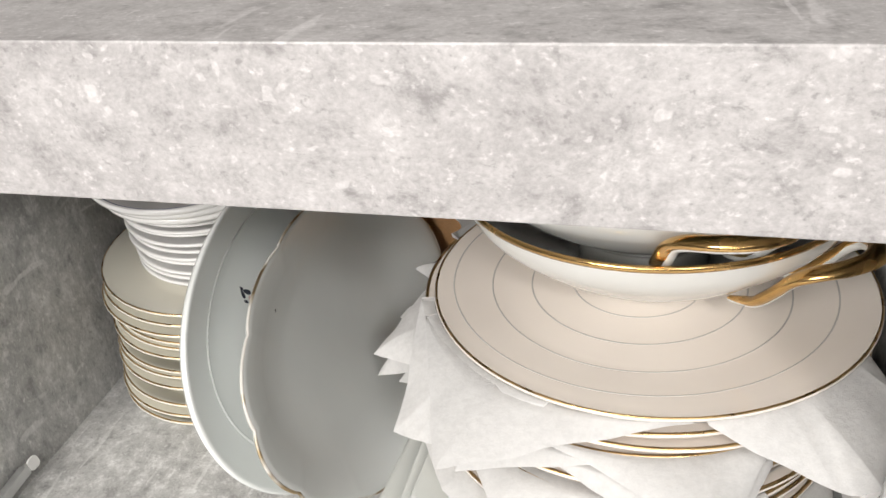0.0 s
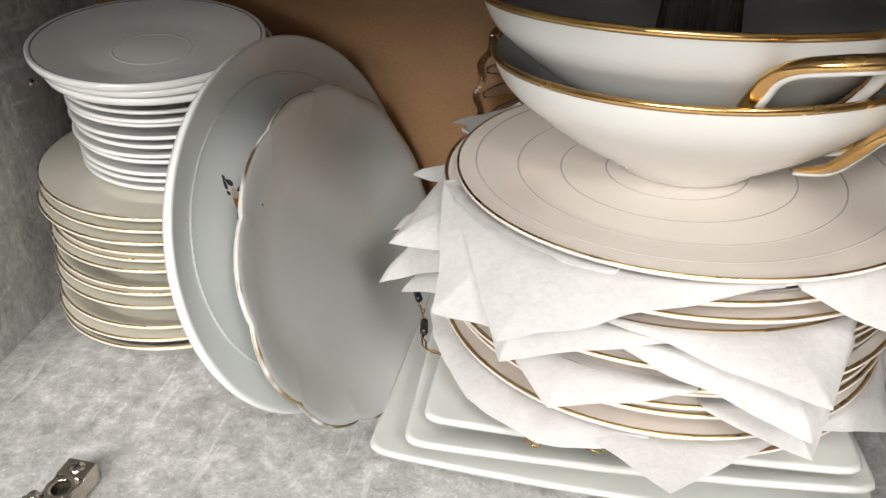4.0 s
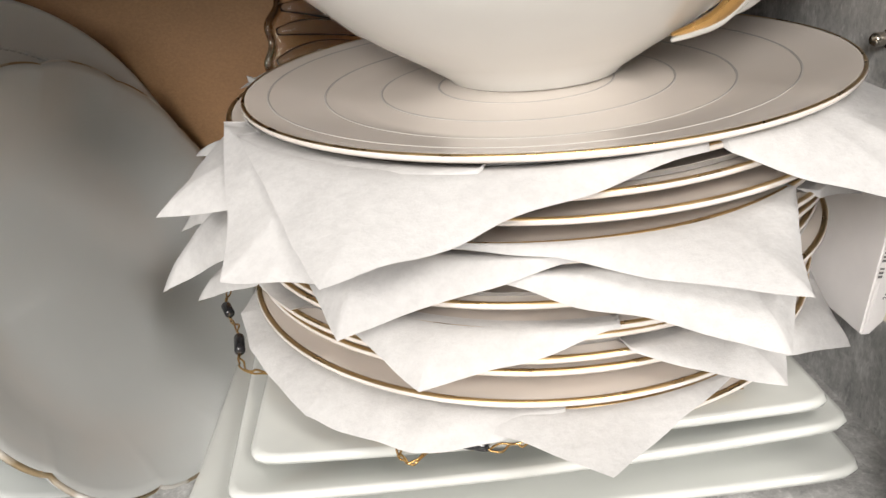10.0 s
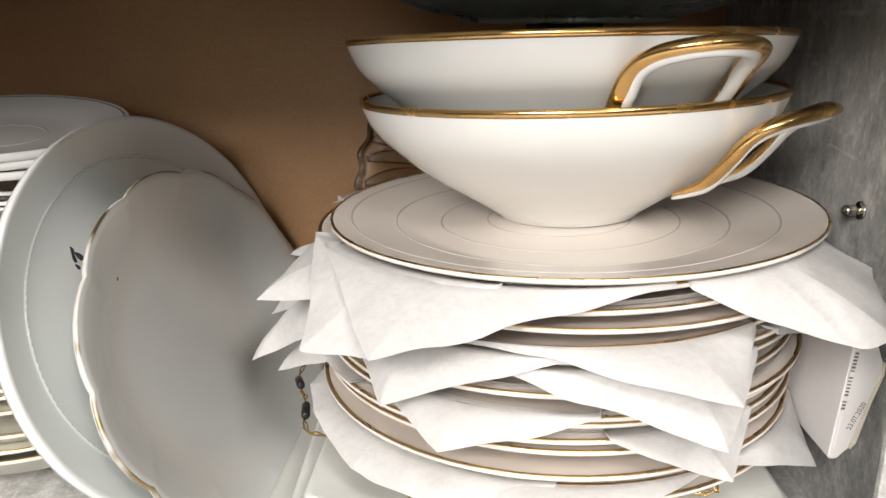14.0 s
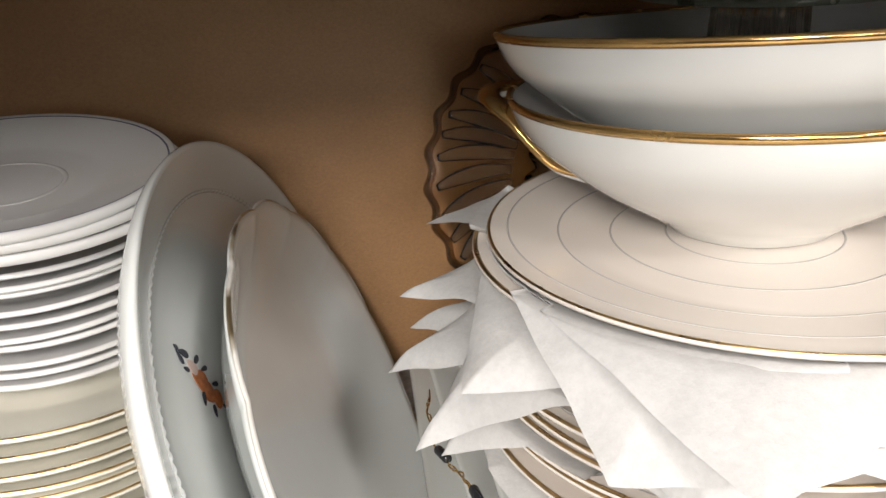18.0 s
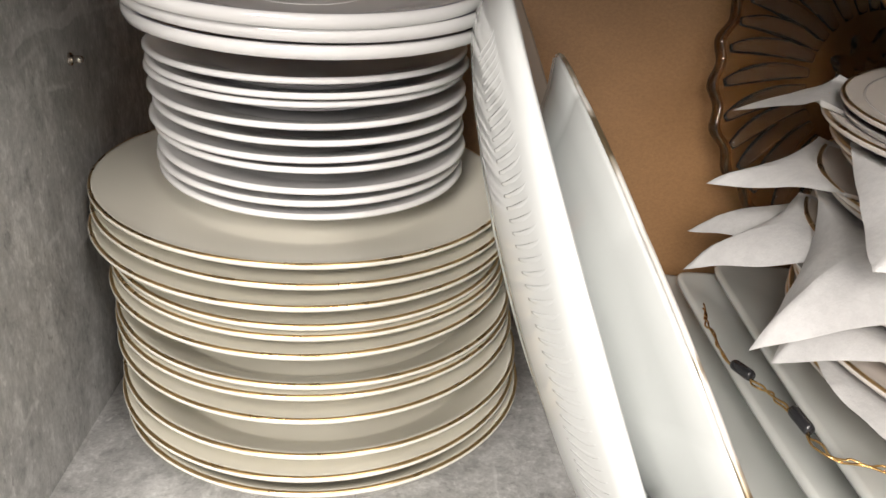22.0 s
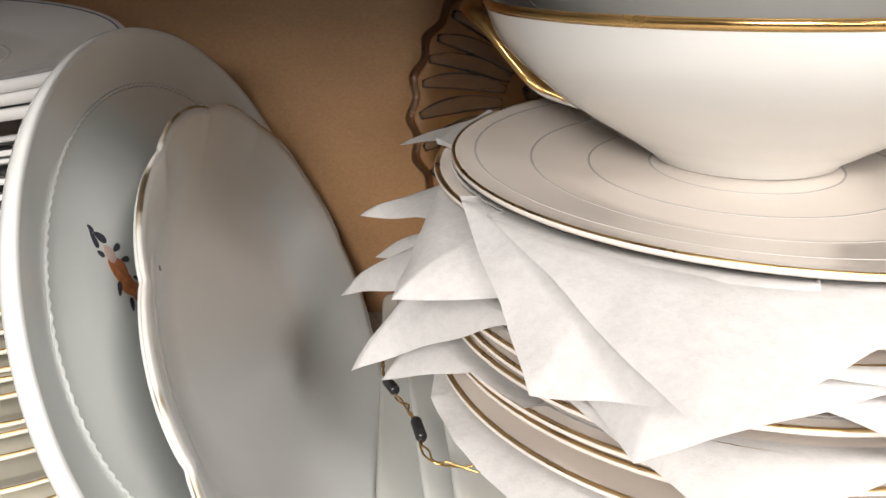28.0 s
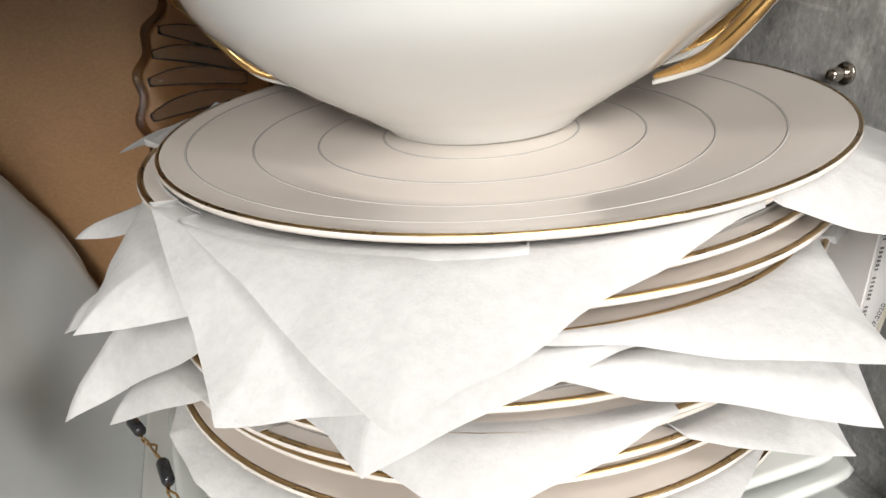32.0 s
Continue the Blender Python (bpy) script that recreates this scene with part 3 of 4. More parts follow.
def tissue_sheet(lv, flaps, seed, droop=(0.62, 0.12), R=0.1236):
    """A thin sheet lying on plate lv. Each flap: root angle, outline points (angle, radius, height), root angle."""
    z, tx, ty, cx, cy = levels[lv]
    z += (0.0013 if lv == 1 else 0.0006) + 0.0005 * (seed % 3)
    t = thing("tissue_sheet", pose(cx, cy, z), "thin white tissue sheet between dinner plates, corners hanging out", "tissue paper", "tissue sheets between plates")
    rnd = random.Random(seed)
    off = Vector((rnd.uniform(0, 9), rnd.uniform(0, 9), rnd.uniform(0, 9)))
    spans = []
    for a0, tips, a1 in flaps:
        line = [Vector((R * math.cos(radians(a0)), R * math.sin(radians(a0)), 0))]
        line += [Vector((DX - cx + r * math.cos(radians(a)), DY - cy + r * math.sin(radians(a)), h - z)) for a, r, h in tips]
        line.append(Vector((R * math.cos(radians(a1)), R * math.sin(radians(a1)), 0)))
        fine = []
        for n_seg, (p, q) in enumerate(zip(line, line[1:])):
            # a hanging edge: straight in plan, sagging a little in height
            for k in range(24):
                w = k / 24
                v = p.lerp(q, w)
                if max(a for a, r, h in tips) < 198 and n_seg in (0, len(line) - 2):
                    pull = 1 - 0.055 * math.sin(math.pi * w)
                    v.x, v.y = v.x * pull, v.y * pull
                tip, free = (q, n_seg == 0) if n_seg == 0 else (p, n_seg == len(line) - 2)
                if free:
                    reach = max(0.0, (math.hypot(v.x, v.y) - R) / max(1e-4, math.hypot(tip.x, tip.y) - R))
                    v.z = tip.z * min(1.0, reach) ** 0.72
                v.z -= 0.0038 * math.sin(math.pi * w) * (0.35 + 0.9 * noise.noise(off + v * 34))
                fine.append(v)
        fine.append(line[-1])
        spans.append((a0, a1, [math.degrees(math.atan2(v.y, v.x)) % 360 for v in fine], fine))
    bm, cols = bmesh.new(), []
    angles = set(range(0, 360, 3))
    for a0, a1, deg, fine in spans:
        angles |= {round(a0 + (a1 - a0) * k / 60, 3) for k in range(61)}
        angles |= {round(d, 3) for d in deg if a0 < d < a1}
    angles = sorted(angles)
    mid = bm.verts.new((0, 0, -0.0105))
    for a in angles:
        c, s = math.cos(radians(a)), math.sin(radians(a))
        edge = None
        for a0, a1, deg, fine in spans:
            if a0 < a < a1:
                x = [float(np.interp(a, deg, [v[k] for v in fine])) for k in range(3)]
                edge = (max(math.hypot(x[0], x[1]), R + 0.0006), x[2])
        col = []
        for r in (0.35, 0.62, 0.75, 0.88, 0.96):
            rr = r * R * (1.0 if edge else 0.96)
            base = -0.0105 if rr < 0.086 else -0.0105 * (R - rr) / (R - 0.086)
            col.append(bm.verts.new((rr * c, rr * s, base + (tx * c + ty * s) * rr)))
        rim_z = (tx * c + ty * s) * R
        for k in range(1, 11):
            w = k / 10
            if edge is None:
                r, h = R * (0.93 + 0.005 * w), rim_z - 0.0004
            else:
                er, ez = edge
                ctrl_r, ctrl_z = R + (er - R) * droop[0], rim_z + (ez - rim_z) * droop[1]
                r = (1 - w) ** 2 * R + 2 * w * (1 - w) * ctrl_r + w * w * er
                h = (1 - w) ** 2 * rim_z + 2 * w * (1 - w) * ctrl_z + w * w * ez
                e = min(1.0, math.hypot(r - R, h - rim_z) / 0.03)
                p = Vector((r * c, r * s, h)) + off
                out = 0.0022 * noise.noise(p * 24) + 0.0011 * noise.noise(p * 80)
                r += e * max(-0.6 * (r - R), out)
                h += e * 0.0018 * noise.noise(p * 30 + off)
            col.append(bm.verts.new((r * c, r * s, h)))
        cols.append(col)
    for p, q in zip(cols, cols[1:] + cols[:1]):
        bm.faces.new((mid, p[0], q[0]))
        for k in range(len(p) - 1):
            bm.faces.new((p[k], p[k + 1], q[k + 1], q[k]))
    part("sheet", bm, PAPER, t)
    return t


SHEETS = [
    (1, ((133, ((146, 0.168, 0.1420),), 162), (204, ((239, 0.179, 0.1458),), 287), (288, ((303, 0.158, 0.1420), (309, 0.168, 0.1435), (327, 0.144, 0.1545)), 342)), (0.50, 0.30)),
    (1, ((196, ((225, 0.172, 0.1365), (235, 0.160, 0.1365)), 254),), (0.34, 0.42)),
    (2, ((174, ((201.5, 0.165, 0.1331),), 226),)),
    (4, ((143, ((161, 0.170, 0.1190),), 180), (240, ((284, 0.161, 0.1285),), 305))),
    (5, ((206, ((233, 0.152, 0.1109),), 264), (308, ((326, 0.131, 0.1194),), 345))),
    (6, ((162, ((189, 0.169, 0.0857),), 218), (248, ((283, 0.160, 0.1104),), 305))),
    (7, ((151, ((167.5, 0.176, 0.0866),), 188),)),
    (8, ((134, ((150, 0.175, 0.0830),), 170), (218, ((243, 0.152, 0.0977),), 271))),
    (10, ((160, ((187.5, 0.157, 0.0775),), 216), (274, ((287, 0.150, 0.0893),), 308))),
    (13, ((238, ((265, 0.152, 0.0714),), 296),)),
    (13, ((178, ((192, 0.140, 0.0740), (203, 0.142, 0.0714), (222, 0.146, 0.0663), (240, 0.144, 0.0672), (252, 0.134, 0.0705)), 264), (298, ((321.7, 0.136, 0.0585),), 342))),
]
for n, (lv, flaps, *droop) in enumerate(SHEETS):
    tissue_sheet(lv, flaps, n + 3, *droop)


# ---- two handled bowls ----
def bowl(m, R, height, foot_extra, turn, label):
    b = thing("handled_bowl", m, label, "bowl", "handled bowls")
    f = -foot_extra
    k, s = R / 0.1113, height / 0.0670
    out = [(0.0, f + 0.003), (0.0325, f + 0.003), (0.0340, f), (0.0375, f), (0.0392, 0.0010), (0.0420, 0.0040), (0.0550, 0.0120), (0.0700, 0.0212), (0.0800, 0.0281), (0.0890, 0.0356), (0.0970, 0.0424), (0.1030, 0.0485), (0.1070, 0.0545), (0.1095, 0.0605), (0.1107, 0.0640)]
    rim = [(0.1113, 0.0655), (0.1110, 0.0668), (0.1098, 0.0670)]
    ins = [(0.1084, 0.0650), (0.1062, 0.0600), (0.1046, 0.0588), (0.1000, 0.0515), (0.0930, 0.0435), (0.0850, 0.0368), (0.0700, 0.0265), (0.0540, 0.0172), (0.0360, 0.0105), (0.0150, 0.0085), (0, 0.0082)]
    sc = lambda pts: [(r * k, z * s) for r, z in pts]
    part("body", lathe(sc(out + rim + ins), 128), BOWLWHITE, b)
    part("gold_rim", ring_band(sc([(0.1107, 0.0636), (0.1114, 0.0648), (0.1116, 0.0658), (0.1111, 0.0672), (0.1097, 0.0673), (0.1084, 0.0656), (0.1096, 0.0660), (0.1104, 0.0660), (0.1106, 0.0650)]), 128), GOLD, b, "wide gold band on the rim")
    for q in (0, 180):
        half = [(0.0700, -0.0190, 0.0205), (0.0790, -0.0208, 0.0238), (0.0890, -0.0235, 0.0290), (0.1000, -0.0255, 0.0405), (0.1080, -0.0258, 0.0500), (0.1170, -0.0230, 0.0560), (0.1265, -0.0140, 0.0592), (0.1308, 0.0, 0.0602)]
        path = smooth_line(half + [(x, -y, z) for x, y, z in half[-2::-1]], 6)
        path = [Vector((p.x * k, p.y, p.z * s)) for p in path]
        hm = Matrix.Rotation(radians(turn + q), 4, "Z")
        thin = lambda t: min(1.0, 0.30 + 4.2 * min(t, 1 - t))
        g = part("handle", sweep(path, 0.0056, 0.0031, sides=14, taper=thin), GOLD, b, "gilt loop handle, white beneath")
        g.matrix_local = hm
        under = [Vector((p.x * 0.990, p.y * 0.93, p.z - 0.0024)) for p in path]
        part("handle_underside", sweep(under, 0.0038, 0.0028, sides=12, taper=thin), BOWLWHITE, g, "white porcelain underside")
    return b


bowl(tilted(0.0309, 0.4408, 0.1543, 0.0325, -0.0370), 0.1103, 0.0665, 0.0, -40, "white porcelain bowl with gold rim and two gilt loop handles")
bowl(tilted(0.0263, 0.4376, 0.1843, 0.0121, -0.0742), 0.1130, 0.0635, 0.0160, -71, "white porcelain bowl with gilt handles, nested in another bowl")


# ---- footed glass dish standing in the upper bowl ----
def footed_dish(m):
    d = thing("footed_dish", m, "grey-green glass footed dish with fluted stem, in a bowl", "dish")
    flute = lambda a, r: (1 + 0.07 * math.cos(22 * a),) * 2
    part("stem", lathe([(0, 0), (0.030, 0.0), (0.031, 0.003), (0.0235, 0.008), (0.0215, 0.02), (0.0195, 0.040), (0.0185, 0.0585), (0.0195, 0.0615), (0, 0.0615)], 176, flute), STEMGLASS, d, "fluted glass stem")
    body = [(0, 0.0580), (0.030, 0.0585), (0.050, 0.0600), (0.070, 0.0635), (0.088, 0.0695), (0.103, 0.0775), (0.114, 0.0865), (0.1195, 0.0945), (0.1185, 0.0955), (0.1120, 0.0885), (0.101, 0.0805), (0.086, 0.0728), (0.068, 0.0668), (0.045, 0.0632), (0, 0.0620)]
    ripple = lambda a, r: 0.0007 * math.sin(30 * a + 40 * r) * math.sin(330 * r) if 0.03 < r < 0.117 else 0
    part("bowl", lathe(body, 180, None, ripple), SMOKE, d, "shallow stippled grey-green glass bowl")
    part("base_ring", ring_band([(0.052, 0.0604), (0.056, 0.0612), (0.0555, 0.0588), (0.0525, 0.0582)], 96), SMOKE, d)


footed_dish(pose(0.0260, 0.4430, 0.1975))


# ---- cut glass plate leaning on the back panel ----
def cut_glass_plate(m, R):
    g = thing("cut_glass_plate", m, "clear cut glass plate with scalloped edge, leaning on back panel", "plate")
    shape = lambda a, r: ((1 + 0.018 * (r / R) ** 3 * math.cos(26 * a)),) * 2
    # swirled ribs on the front face only; back radii carry a tiny offset
    front = (0.42, 0.5, 0.6, 0.7, 0.8, 0.9)
    lift = lambda a, r: 0.0030 * (abs(math.sin(13 * a + 2.0 * r / R)) - 0.5) * math.sin(math.pi * min(1, (r / R - 0.36) / 0.62)) if any(abs(r - k * R) < 1e-7 for k in front) else 0
    prof = [(0, -0.010), (0.36 * R, -0.010)] + [(k * R, -0.0095 + 0.0095 * (k - 0.42) / 0.53) for k in front] + [(0.955 * R, 0.0016), (0.985 * R, 0.0032), (R, 0.0016), (R * 1.004, -0.0020), (0.985 * R, -0.0062), (0.951 * R, -0.0058), (0.801 * R, -0.0085), (0.601 * R, -0.012), (0.421 * R, -0.0150), (0.36 * R, -0.0160), (0, -0.0160)]
    part("body", lathe(prof, 260, shape, lift), GLASS, g)
    rib = part("rib", glass_rib(R), RIBGLASS, g, "swirled glass rib")
    for k in range(1, 36):
        share("rib", rib, g, Matrix.Rotation(2 * math.pi * (k + 0.16 * math.sin(5 * k)) / 36, 4, "Z"))
    part("edge", ring_band([(0.962 * R, 0.0022), (0.985 * R, 0.0042), (1.004 * R, 0.0022), (1.009 * R, -0.0020), (0.990 * R, -0.0068), (0.958 * R, -0.0062)], 260, shape), EDGEGLASS, g, "thick scalloped clear glass edge, brown tint for its dark refraction")
    part("star", ring_band([(0.16 * R, -0.010), (0.30 * R, -0.010), (0.30 * R, -0.0085), (0.16 * R, -0.0085)], 96, lambda a, r: ((1 + 0.12 * math.cos(12 * a)),) * 2), GLASS, g, "cut star in the middle")


def glass_rib(R):
    """One curved ridge from the middle towards the edge."""
    pts = smooth_line([(0.43 * R, 0.0, -0.0085), (0.62 * R, 0.03 * R, -0.0040), (0.80 * R, 0.09 * R, -0.0005), (0.93 * R, 0.16 * R, 0.0012)], 4)
    return sweep(pts, 0.0046, 0.0022, sides=10, taper=lambda t: 0.35 + 0.75 * math.sin(math.pi * min(1, t * 0.85 + 0.1)))


gn = Vector((0.03, -0.965, 0.26)).normalized()
gx = Vector((0, 0, 1)).cross(gn).normalized()
cut_glass_plate(frame_matrix((-0.004, 0.577, 0.1400), gx, gn.cross(gx), gn), 0.0960)


# ---- oval platters leaning on the left stack ----
def oval_platter(m, a, b, prof, seg, glaze_mat, label, scallop=0.0, lobes=12):
    o = thing("oval_platter", m, label, "platter")

    def shape(ang, r):
        k = 1 + (scallop * (abs(math.cos(lobes / 2 * ang)) ** 0.7 - 0.5) * max(0, (r - 0.75) / 0.25) if scallop else 0)
        return a * k, b * k

    part("body", lathe(prof, seg, shape), glaze_mat, o)
    return o, shape


u1, n1 = Vector((0.1164, 0.9918, -0.0525)), Vector((0.9323, -0.0908, 0.3500)).normalized()
u1 = (u1 - n1 * u1.dot(n1)).normalized()
m1 = frame_matrix((-0.1859, 0.4526, 0.1030), u1, n1.cross(u1), n1)
P1 = [(0, -0.0165), (0.46, -0.0164), (0.62, -0.0160), (0.72, -0.0146), (0.775, -0.0123), (0.80, -0.0112), (0.90, -0.0060), (0.975, -0.0010), (0.990, 0.0), (0.998, -0.0008), (1.0, -0.0026), (0.987, -0.0060), (0.96, -0.0088), (0.93, -0.0120), (0.90, -0.0146), (0.84, -0.0184), (0.74, -0.0214), (0.62, -0.0224), (0.60, -0.0246), (0.57, -0.0246), (0.56, -0.0222), (0, -0.0220)]
big, shape1 = oval_platter(m1, 0.1580, 0.1095, P1, 200, GREYWHITE, "large white oval platter with orange floral sprig, leaning on plates")
part("beaded_line", ring_band([(0.795, -0.0118), (0.813, -0.0108), (0.809, -0.0099), (0.801, -0.0103)], 440, lambda t, r: (0.1580, 0.1095), lambda t, r: 0.0004 * math.cos(150 * t)), GREYWHITE, big, "raised beaded line")


def chevron(a, half=0.011):
    """One raised arc on the outer side of the platter rim, at angle a."""
    pts = []
    for k in range(7):
        w = k / 6
        r, z = 0.905 + 0.068 * w, -0.0143 + 0.0070 * w
        g = a + half * 4 * w * (1 - w)
        pts.append((0.1580 * r * math.cos(g), 0.1095 * r * math.sin(g), z))
    return sweep(smooth_line(pts, 2), 0.0010, 0.0003, sides=6, taper=lambda t: 0.4 + 0.6 * math.sin(math.pi * t))


for k in range(64):
    part("relief_arc", chevron(math.pi - 0.15 + 1.9 * (k / 63 - 0.5)), GREYWHITE, big)


def blob(points, z):
    bm = bmesh.new()
    vs = [bm.verts.new((x, y, z)) for x, y in points]
    vt = [bm.verts.new((x, y, z + 0.0004)) for x, y in points]
    bm.faces.new(vt)
    bm.faces.new(vs[::-1])
    for i in range(len(vs)):
        j = (i + 1) % len(vs)
        bm.faces.new((vs[i], vs[j], vt[j], vt[i]))
    return bm


def petal(cx, cy, length, width, ang, n=14):
    out = []
    for k in range(n):
        t = 2 * math.pi * k / n
        x, y = length / 2 * math.cos(t), width / 2 * math.sin(t) * (1 + 0.45 * math.cos(t))
        out.append((cx + x * math.cos(ang) - y * math.sin(ang), cy + x * math.sin(ang) + y * math.cos(ang)))
    return out


def sprig(parent, x, y, z, turn, s=1.0):
    shapes = (
        (0.0, 0.0, 0.0105, 0.0080, 0.3, ORANGE, "petal"), (0.0062, -0.001, 0.0085, 0.0075, 1.2, ORANGE, "petal"), (0.0105, 0.001, 0.0080, 0.0070, 0.2, ORANGE, "petal"), (-0.0055, 0.0012, 0.0065, 0.0050, 0.0, PINK, "petal"),
        (-0.0115, 0.0022, 0.0068, 0.0028, 0.5, NAVY, "leaf"), (-0.0130, -0.0012, 0.0060, 0.0022, -0.3, NAVY, "leaf"), (-0.0040, 0.0062, 0.0052, 0.0020, 1.4, NAVY, "leaf"), (0.0010, 0.0066, 0.0050, 0.0018, 1.0, NAVY, "leaf"),
        (0.0035, -0.0062, 0.0052, 0.0020, 2.0, NAVY, "leaf"), (0.0085, 0.0060, 0.0048, 0.0018, 0.8, NAVY, "leaf"), (0.0105, -0.0058, 0.0046, 0.0018, 2.2, NAVY, "leaf"), (0.0165, 0.0015, 0.0042, 0.0014, 0.2, NAVY, "leaf"), (-0.0085, -0.0030, 0.0035, 0.0016, 0.4, NAVY, "leaf"), (-0.0160, 0.0006, 0.0030, 0.0016, 0.1, NAVY, "leaf"),
    )
    for i, (px, py, l, w, a, m, nm) in enumerate(shapes):
        ob = part(nm, blob(petal(px * s, py * s, l * s, w * s, a), 0.00002 * i), m, parent, smooth=False)
        ob.matrix_local = pose(x, y, z) @ Matrix.Rotation(radians(turn), 4, "Z")


sprig(big, -0.0575, 0.0330, -0.0163, -75, 1.12)

u2, n2 = Vector((0.0713, 0.9969, -0.0330)), Vector((0.9048, -0.0507, 0.4229)).normalized()
u2 = (u2 - n2 * u2.dot(n2)).normalized()
m2 = frame_matrix((-0.1612, 0.4456, 0.0872), u2, n2.cross(u2), n2)
P2 = [(0, -0.0240), (0.50, -0.0237), (0.64, -0.0205), (0.76, -0.0135), (0.87, -0.0060), (0.95, -0.0015), (0.985, 0.0), (0.997, -0.0008), (0.99, -0.0028), (0.90, -0.0085), (0.80, -0.0165), (0.70, -0.0238), (0.62, -0.0270), (0.57, -0.0295), (0.54, -0.0295), (0.53, -0.0268), (0, -0.0266)]
dish2, shape2 = oval_platter(m2, 0.1462, 0.0955, P2, 240, GREYWHITE, "white oval dish with scalloped worn gold rim, leaning upright", 0.030, 12)
part("gold_edge", ring_band([(0.986, -0.0001), (0.991, 0.0004), (0.9985, -0.0004), (0.9985, -0.0013), (0.992, -0.0010), (0.987, -0.0010)], 240, shape2), WORNGOLD, dish2, "worn gilt edge")
speck = part("chip", blob(petal(0, 0, 0.0022, 0.0009, 0.8), 0), INK, dish2, "tiny dark speck", smooth=False)
speck.matrix_local = pose(-0.0521, 0.0556, -0.0178)

# ---- left stack: cream plates, white saucers ----
CZ = [0.1116, 0.1053, 0.0984, 0.0886, 0.0855, 0.0800, 0.0697, 0.0660, 0.0582, 0.0460, 0.0378, 0.0326]
wide = cream = None
for i, z in enumerate(CZ):
    k = i / (len(CZ) - 1)
    x, y = -0.3035 + 0.0110 * k + 0.0008 * math.sin(2.3 * i), 0.5022 - 0.0342 * k + 0.0008 * math.cos(1.7 * i)
    m = tilted(x, y, z, -0.055 * (1 - k), 0.033 * (1 - k), 50 * i)
    label = "cream porcelain dessert plate with thin gold rim, in a stack"
    if i < 3:
        if wide is None:
            wide = plate("dessert_plate", m, 0.0905, 0.0080, CREAM, DULLGOLD, label, "cream plates in the stack", rim=(0.0012, 0.0003))
        else:
            copy_thing(wide, m)
    elif i in (6, 9, 11):
        plate("soup_plate", m, 0.0850, 0.0092 if i < 11 else 0.0268, CREAM, DULLGOLD, "deeper cream porcelain plate with thin gold rim, in a stack", "cream plates in the stack", rim=(0.0012, 0.0003), **({"foot": 0.74, "well": 0.76} if i < 11 else {"foot": 0.40, "well": 0.44}))
    elif cream is None:
        cream = plate("dessert_plate", m, 0.0850, 0.0080, CREAM, DULLGOLD, label, "cream plates in the stack", rim=(0.0012, 0.0003))
    else:
        copy_thing(cream, m)

WZ = [0.1701, 0.1651, 0.1616, 0.1540, 0.1472, 0.1414, 0.1367, 0.1290, 0.1232, 0.1184]
small = None
for i, z in enumerate(WZ):
    m = tilted(-0.3003 + 0.0010 * math.sin(2.1 * i), 0.5040 + 0.0007 * i + 0.0010 * math.cos(3.1 * i), z, -0.020 - 0.002 * i, 0.038 + 0.002 * i, 40 * i)
    if small is None:
        small = plate("saucer", m, 0.0668, 0.0066, WHITE, None, "plain white porcelain saucer in a tall stack", "small white saucers", category="saucer", t=0.0026)
    else:
        copy_thing(small, m)

top = None
for i, z in enumerate((0.2002, 0.1944, 0.1872)):
    m = tilted(-0.2995 + (0.0, 0.003, 0.003)[i], 0.4850 + 0.004 * i, z, -0.0487 + 0.008 * i, 0.102 - 0.014 * i, 70 * i)
    if top is None:
        top = plate("saucer", m, 0.0724, 0.0085, WHITE, BLUELINE, "white porcelain saucer with thin blue-grey rim line", "blue-lined saucers", rim=(0.0008, 0.0030), category="saucer", foot=0.5, well=0.54, lip=0.0022)
        part("cup_ring", ring_band([(0.0222, -0.0088), (0.0236, -0.0083), (0.0248, -0.0083), (0.0262, -0.0088)], 80), WHITE, top, "raised ring of the cup well")
    else:
        copy_thing(top, m)


# ---- card packet wedged between plates and partition ----
def prism(poly, y0, y1, bevel=0.0):
    """Extrudes an (x, z) outline along y."""
    bm = bmesh.new()
    a = [bm.verts.new((x, y0, z)) for x, z in poly]
    b = [bm.verts.new((x, y1, z)) for x, z in poly]
    bm.faces.new(a)
    bm.faces.new(b[::-1])
    for i in range(len(poly)):
        j = (i + 1) % len(poly)
        bm.faces.new((a[i], b[i], b[j], a[j]))
    if bevel:
        bmesh.ops.bevel(bm, geom=list(bm.edges), offset=bevel, segments=2, affect="EDGES")
    return bm


def lettering(text, size, material, parent, m, label):
    curve = bpy.data.curves.new("print", "FONT")
    curve.body, curve.size, curve.extrude = text, size, 0.00006
    curve.align_x, curve.align_y = "CENTER", "CENTER"
    tmp = new("print", curve)
    me = bpy.data.meshes.new_from_object(tmp.evaluated_get(bpy.context.evaluated_depsgraph_get()))
    bpy.data.objects.remove(tmp)
    ob = new("printed_date", me)
    me.materials.append(material)
    ob.parent, ob["label"] = parent, label
    ob.matrix_local = m
    return ob


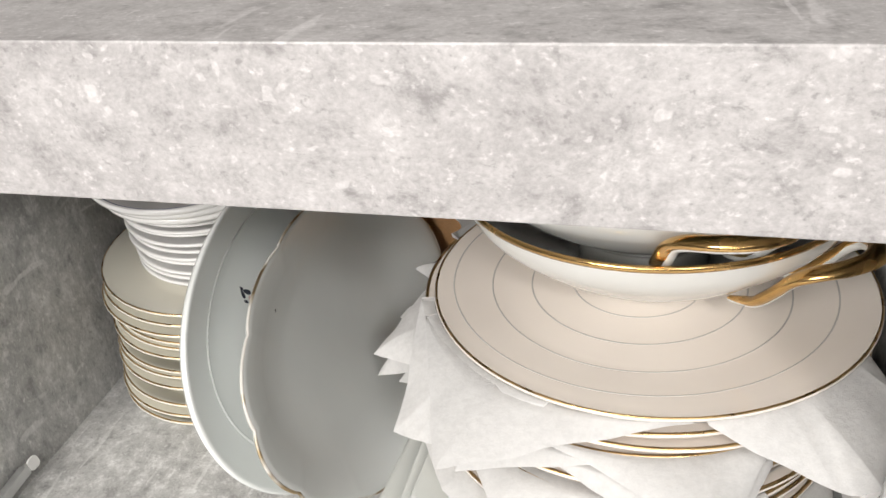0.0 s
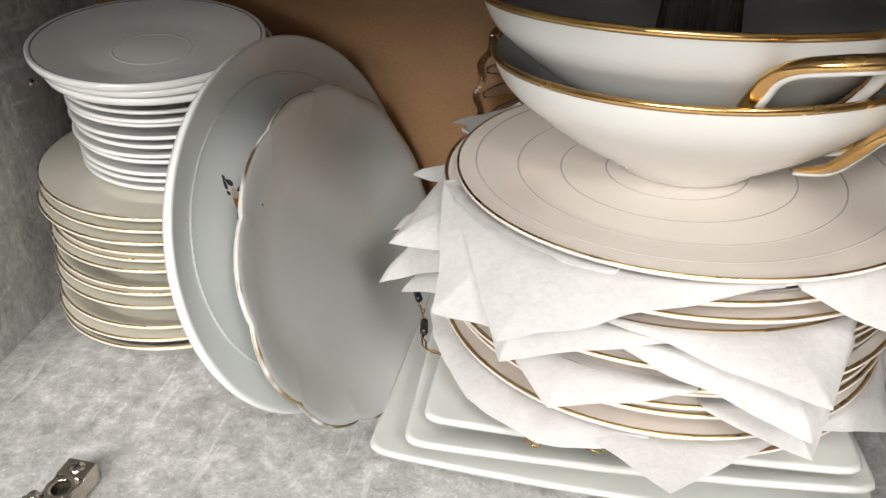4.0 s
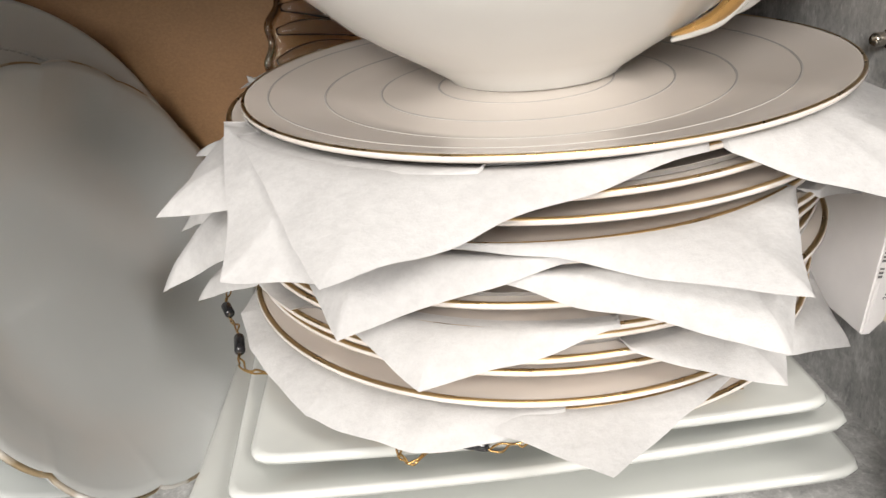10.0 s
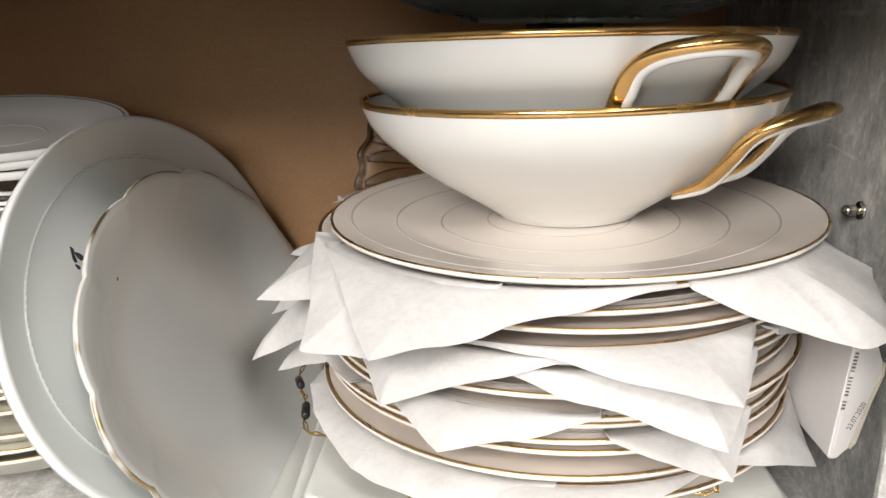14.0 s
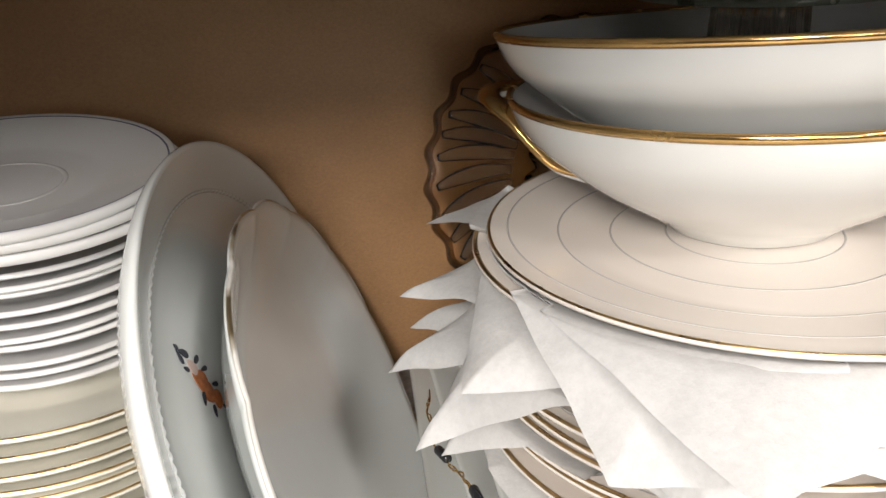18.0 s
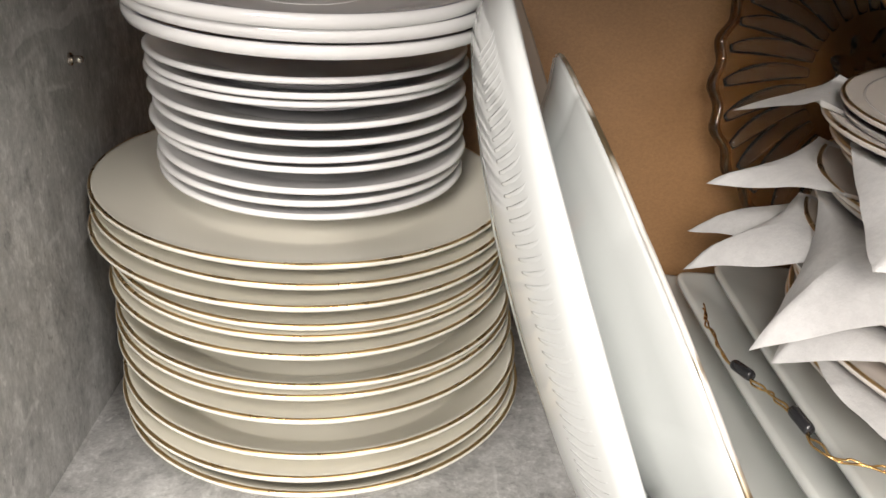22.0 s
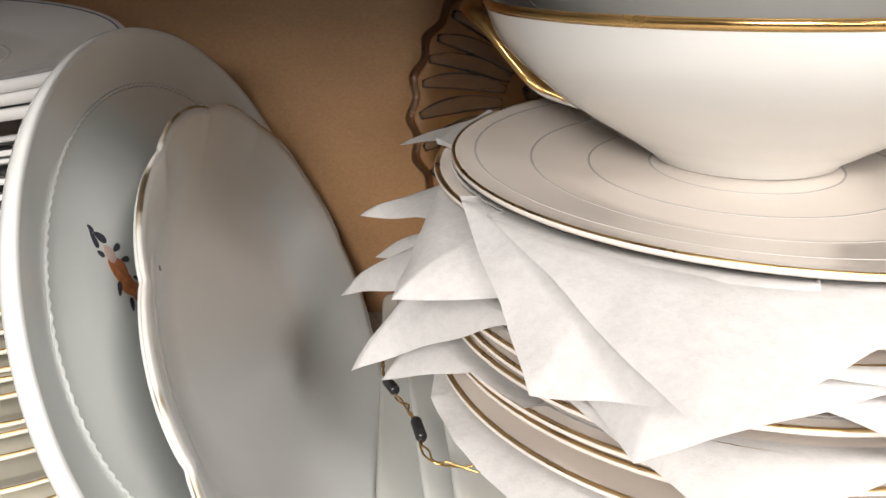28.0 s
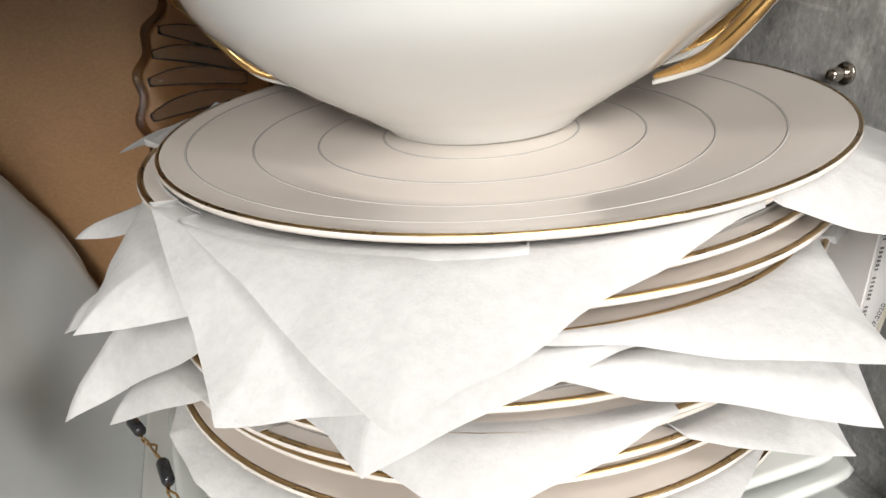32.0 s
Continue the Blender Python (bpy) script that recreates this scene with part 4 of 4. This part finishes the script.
packet = thing("card_packet", pose(0.1435, 0.345, 0.0580), "white card packet with printed date, wedged beside the plates", "packet")
part("body", prism([(0.0, 0.0), (0.0045, 0.0635), (0.0125, 0.0655), (0.0195, 0.0470), (0.0095, 0.0055), (0.004, -0.0005)], 0.0, 0.15, 0.0008), CARD, packet, smooth=False)
part("end_flap", prism([(0.0018, 0.006), (0.0062, 0.0580), (0.0180, 0.0455), (0.0085, 0.0075)], -0.0007, 0.0, 0.0002), CARD, packet, "folded end flap", smooth=False)
for k in range(3):
    part("folded_layer", prism([(0.0086 + 0.0011 * k, 0.0062 + 0.001 * k), (0.0092 + 0.0011 * k, 0.0060 + 0.001 * k), (0.0192 + 0.0002 * k, 0.0452 + 0.002 * k), (0.0182 + 0.0002 * k, 0.0462 + 0.002 * k)], -0.0016 + 0.0003 * k, 0.004, 0.0), CARDEDGE, packet, "cream paper fold", smooth=False)
ink = bmesh.new()
rnd = random.Random(8)
for k in range(20):
    t = k / 19
    x, z = 0.0030 + 0.0030 * t, 0.0270 + 0.0330 * t
    if rnd.random() < 0.9:
        bmesh.ops.create_cube(ink, size=1.0, matrix=Matrix.LocRotScale((x, -0.0008, z), Euler((0, radians(5), 0)), (0.0017, 0.0002, rnd.uniform(0.0006, 0.0011))))
part("printed_line", ink, INK, packet, "row of small grey print", smooth=False)
dm = frame_matrix((0.0098, -0.00085, 0.0230), Vector((0.37, 0, 0.93)), Vector((-0.93, 0, 0.37)), Vector((0, -1, 0)))
lettering("23.07.2020", 0.0034, INK, packet, dm, "date print 23.07.2020")


# ---- gilt wire garland with black beads ----
def garland():
    g = thing("bead_garland", pose(0, 0, 0), "gilt wire garland with black beads, lying on the top square plate", "garland")
    line = [(-0.118, 0.490, 0.053), (-0.123, 0.462, 0.054), (-0.1225, 0.436, 0.054), (-0.1160, 0.416, 0.055), (-0.1125, 0.398, 0.0545), (-0.1090, 0.382, 0.053), (-0.0900, 0.372, 0.0535), (-0.0700, 0.350, 0.052), (-0.0495, 0.3257, 0.0480), (-0.0450, 0.3164, 0.0476), (-0.0300, 0.3226, 0.0478), (-0.0148, 0.3176, 0.0478), (0.0007, 0.3180, 0.0478), (0.0090, 0.3165, 0.0478), (0.0225, 0.3225, 0.0480), (0.0440, 0.3273, 0.0485), (0.0545, 0.3300, 0.0482), (0.0670, 0.3330, 0.0480), (0.0860, 0.3328, 0.0482), (0.0890, 0.3360, 0.0500)]
    rnd = random.Random(5)
    pts = smooth_line(line, 5)
    for s in (-1, 1):
        z = [Vector(p) + Vector((rnd.uniform(-1, 1) * 0.0012, rnd.uniform(-1, 1) * 0.0012, s * 0.0006 + 0.0007 * math.sin(i * 1.9 + s))) for i, p in enumerate(pts)]
        part("wire", sweep(smooth_line(z, 3), 0.00045, 0.00045, sides=6), GOLD, g)
    for k, (i, l) in enumerate(((2.2, 0.011), (4.15, 0.012), (10.6, 0.012), (15.2, 0.013))):
        j = int(i * 5)
        a, b = pts[j], pts[j + 1]
        d = (b - a).normalized()
        rot = d.to_track_quat("Z", "Y").to_matrix().to_4x4()
        bead = part("bead", lathe([(0, -l / 2), (0.0019, -l / 2), (0.0024, -l * 0.4), (0.0024, l * 0.4), (0.0019, l / 2), (0, l / 2)], 14), BLACKBEAD, g, "black glass bead")
        bead.matrix_local = Matrix.Translation(a + Vector((0, 0, 0.0015))) @ rot


garland()
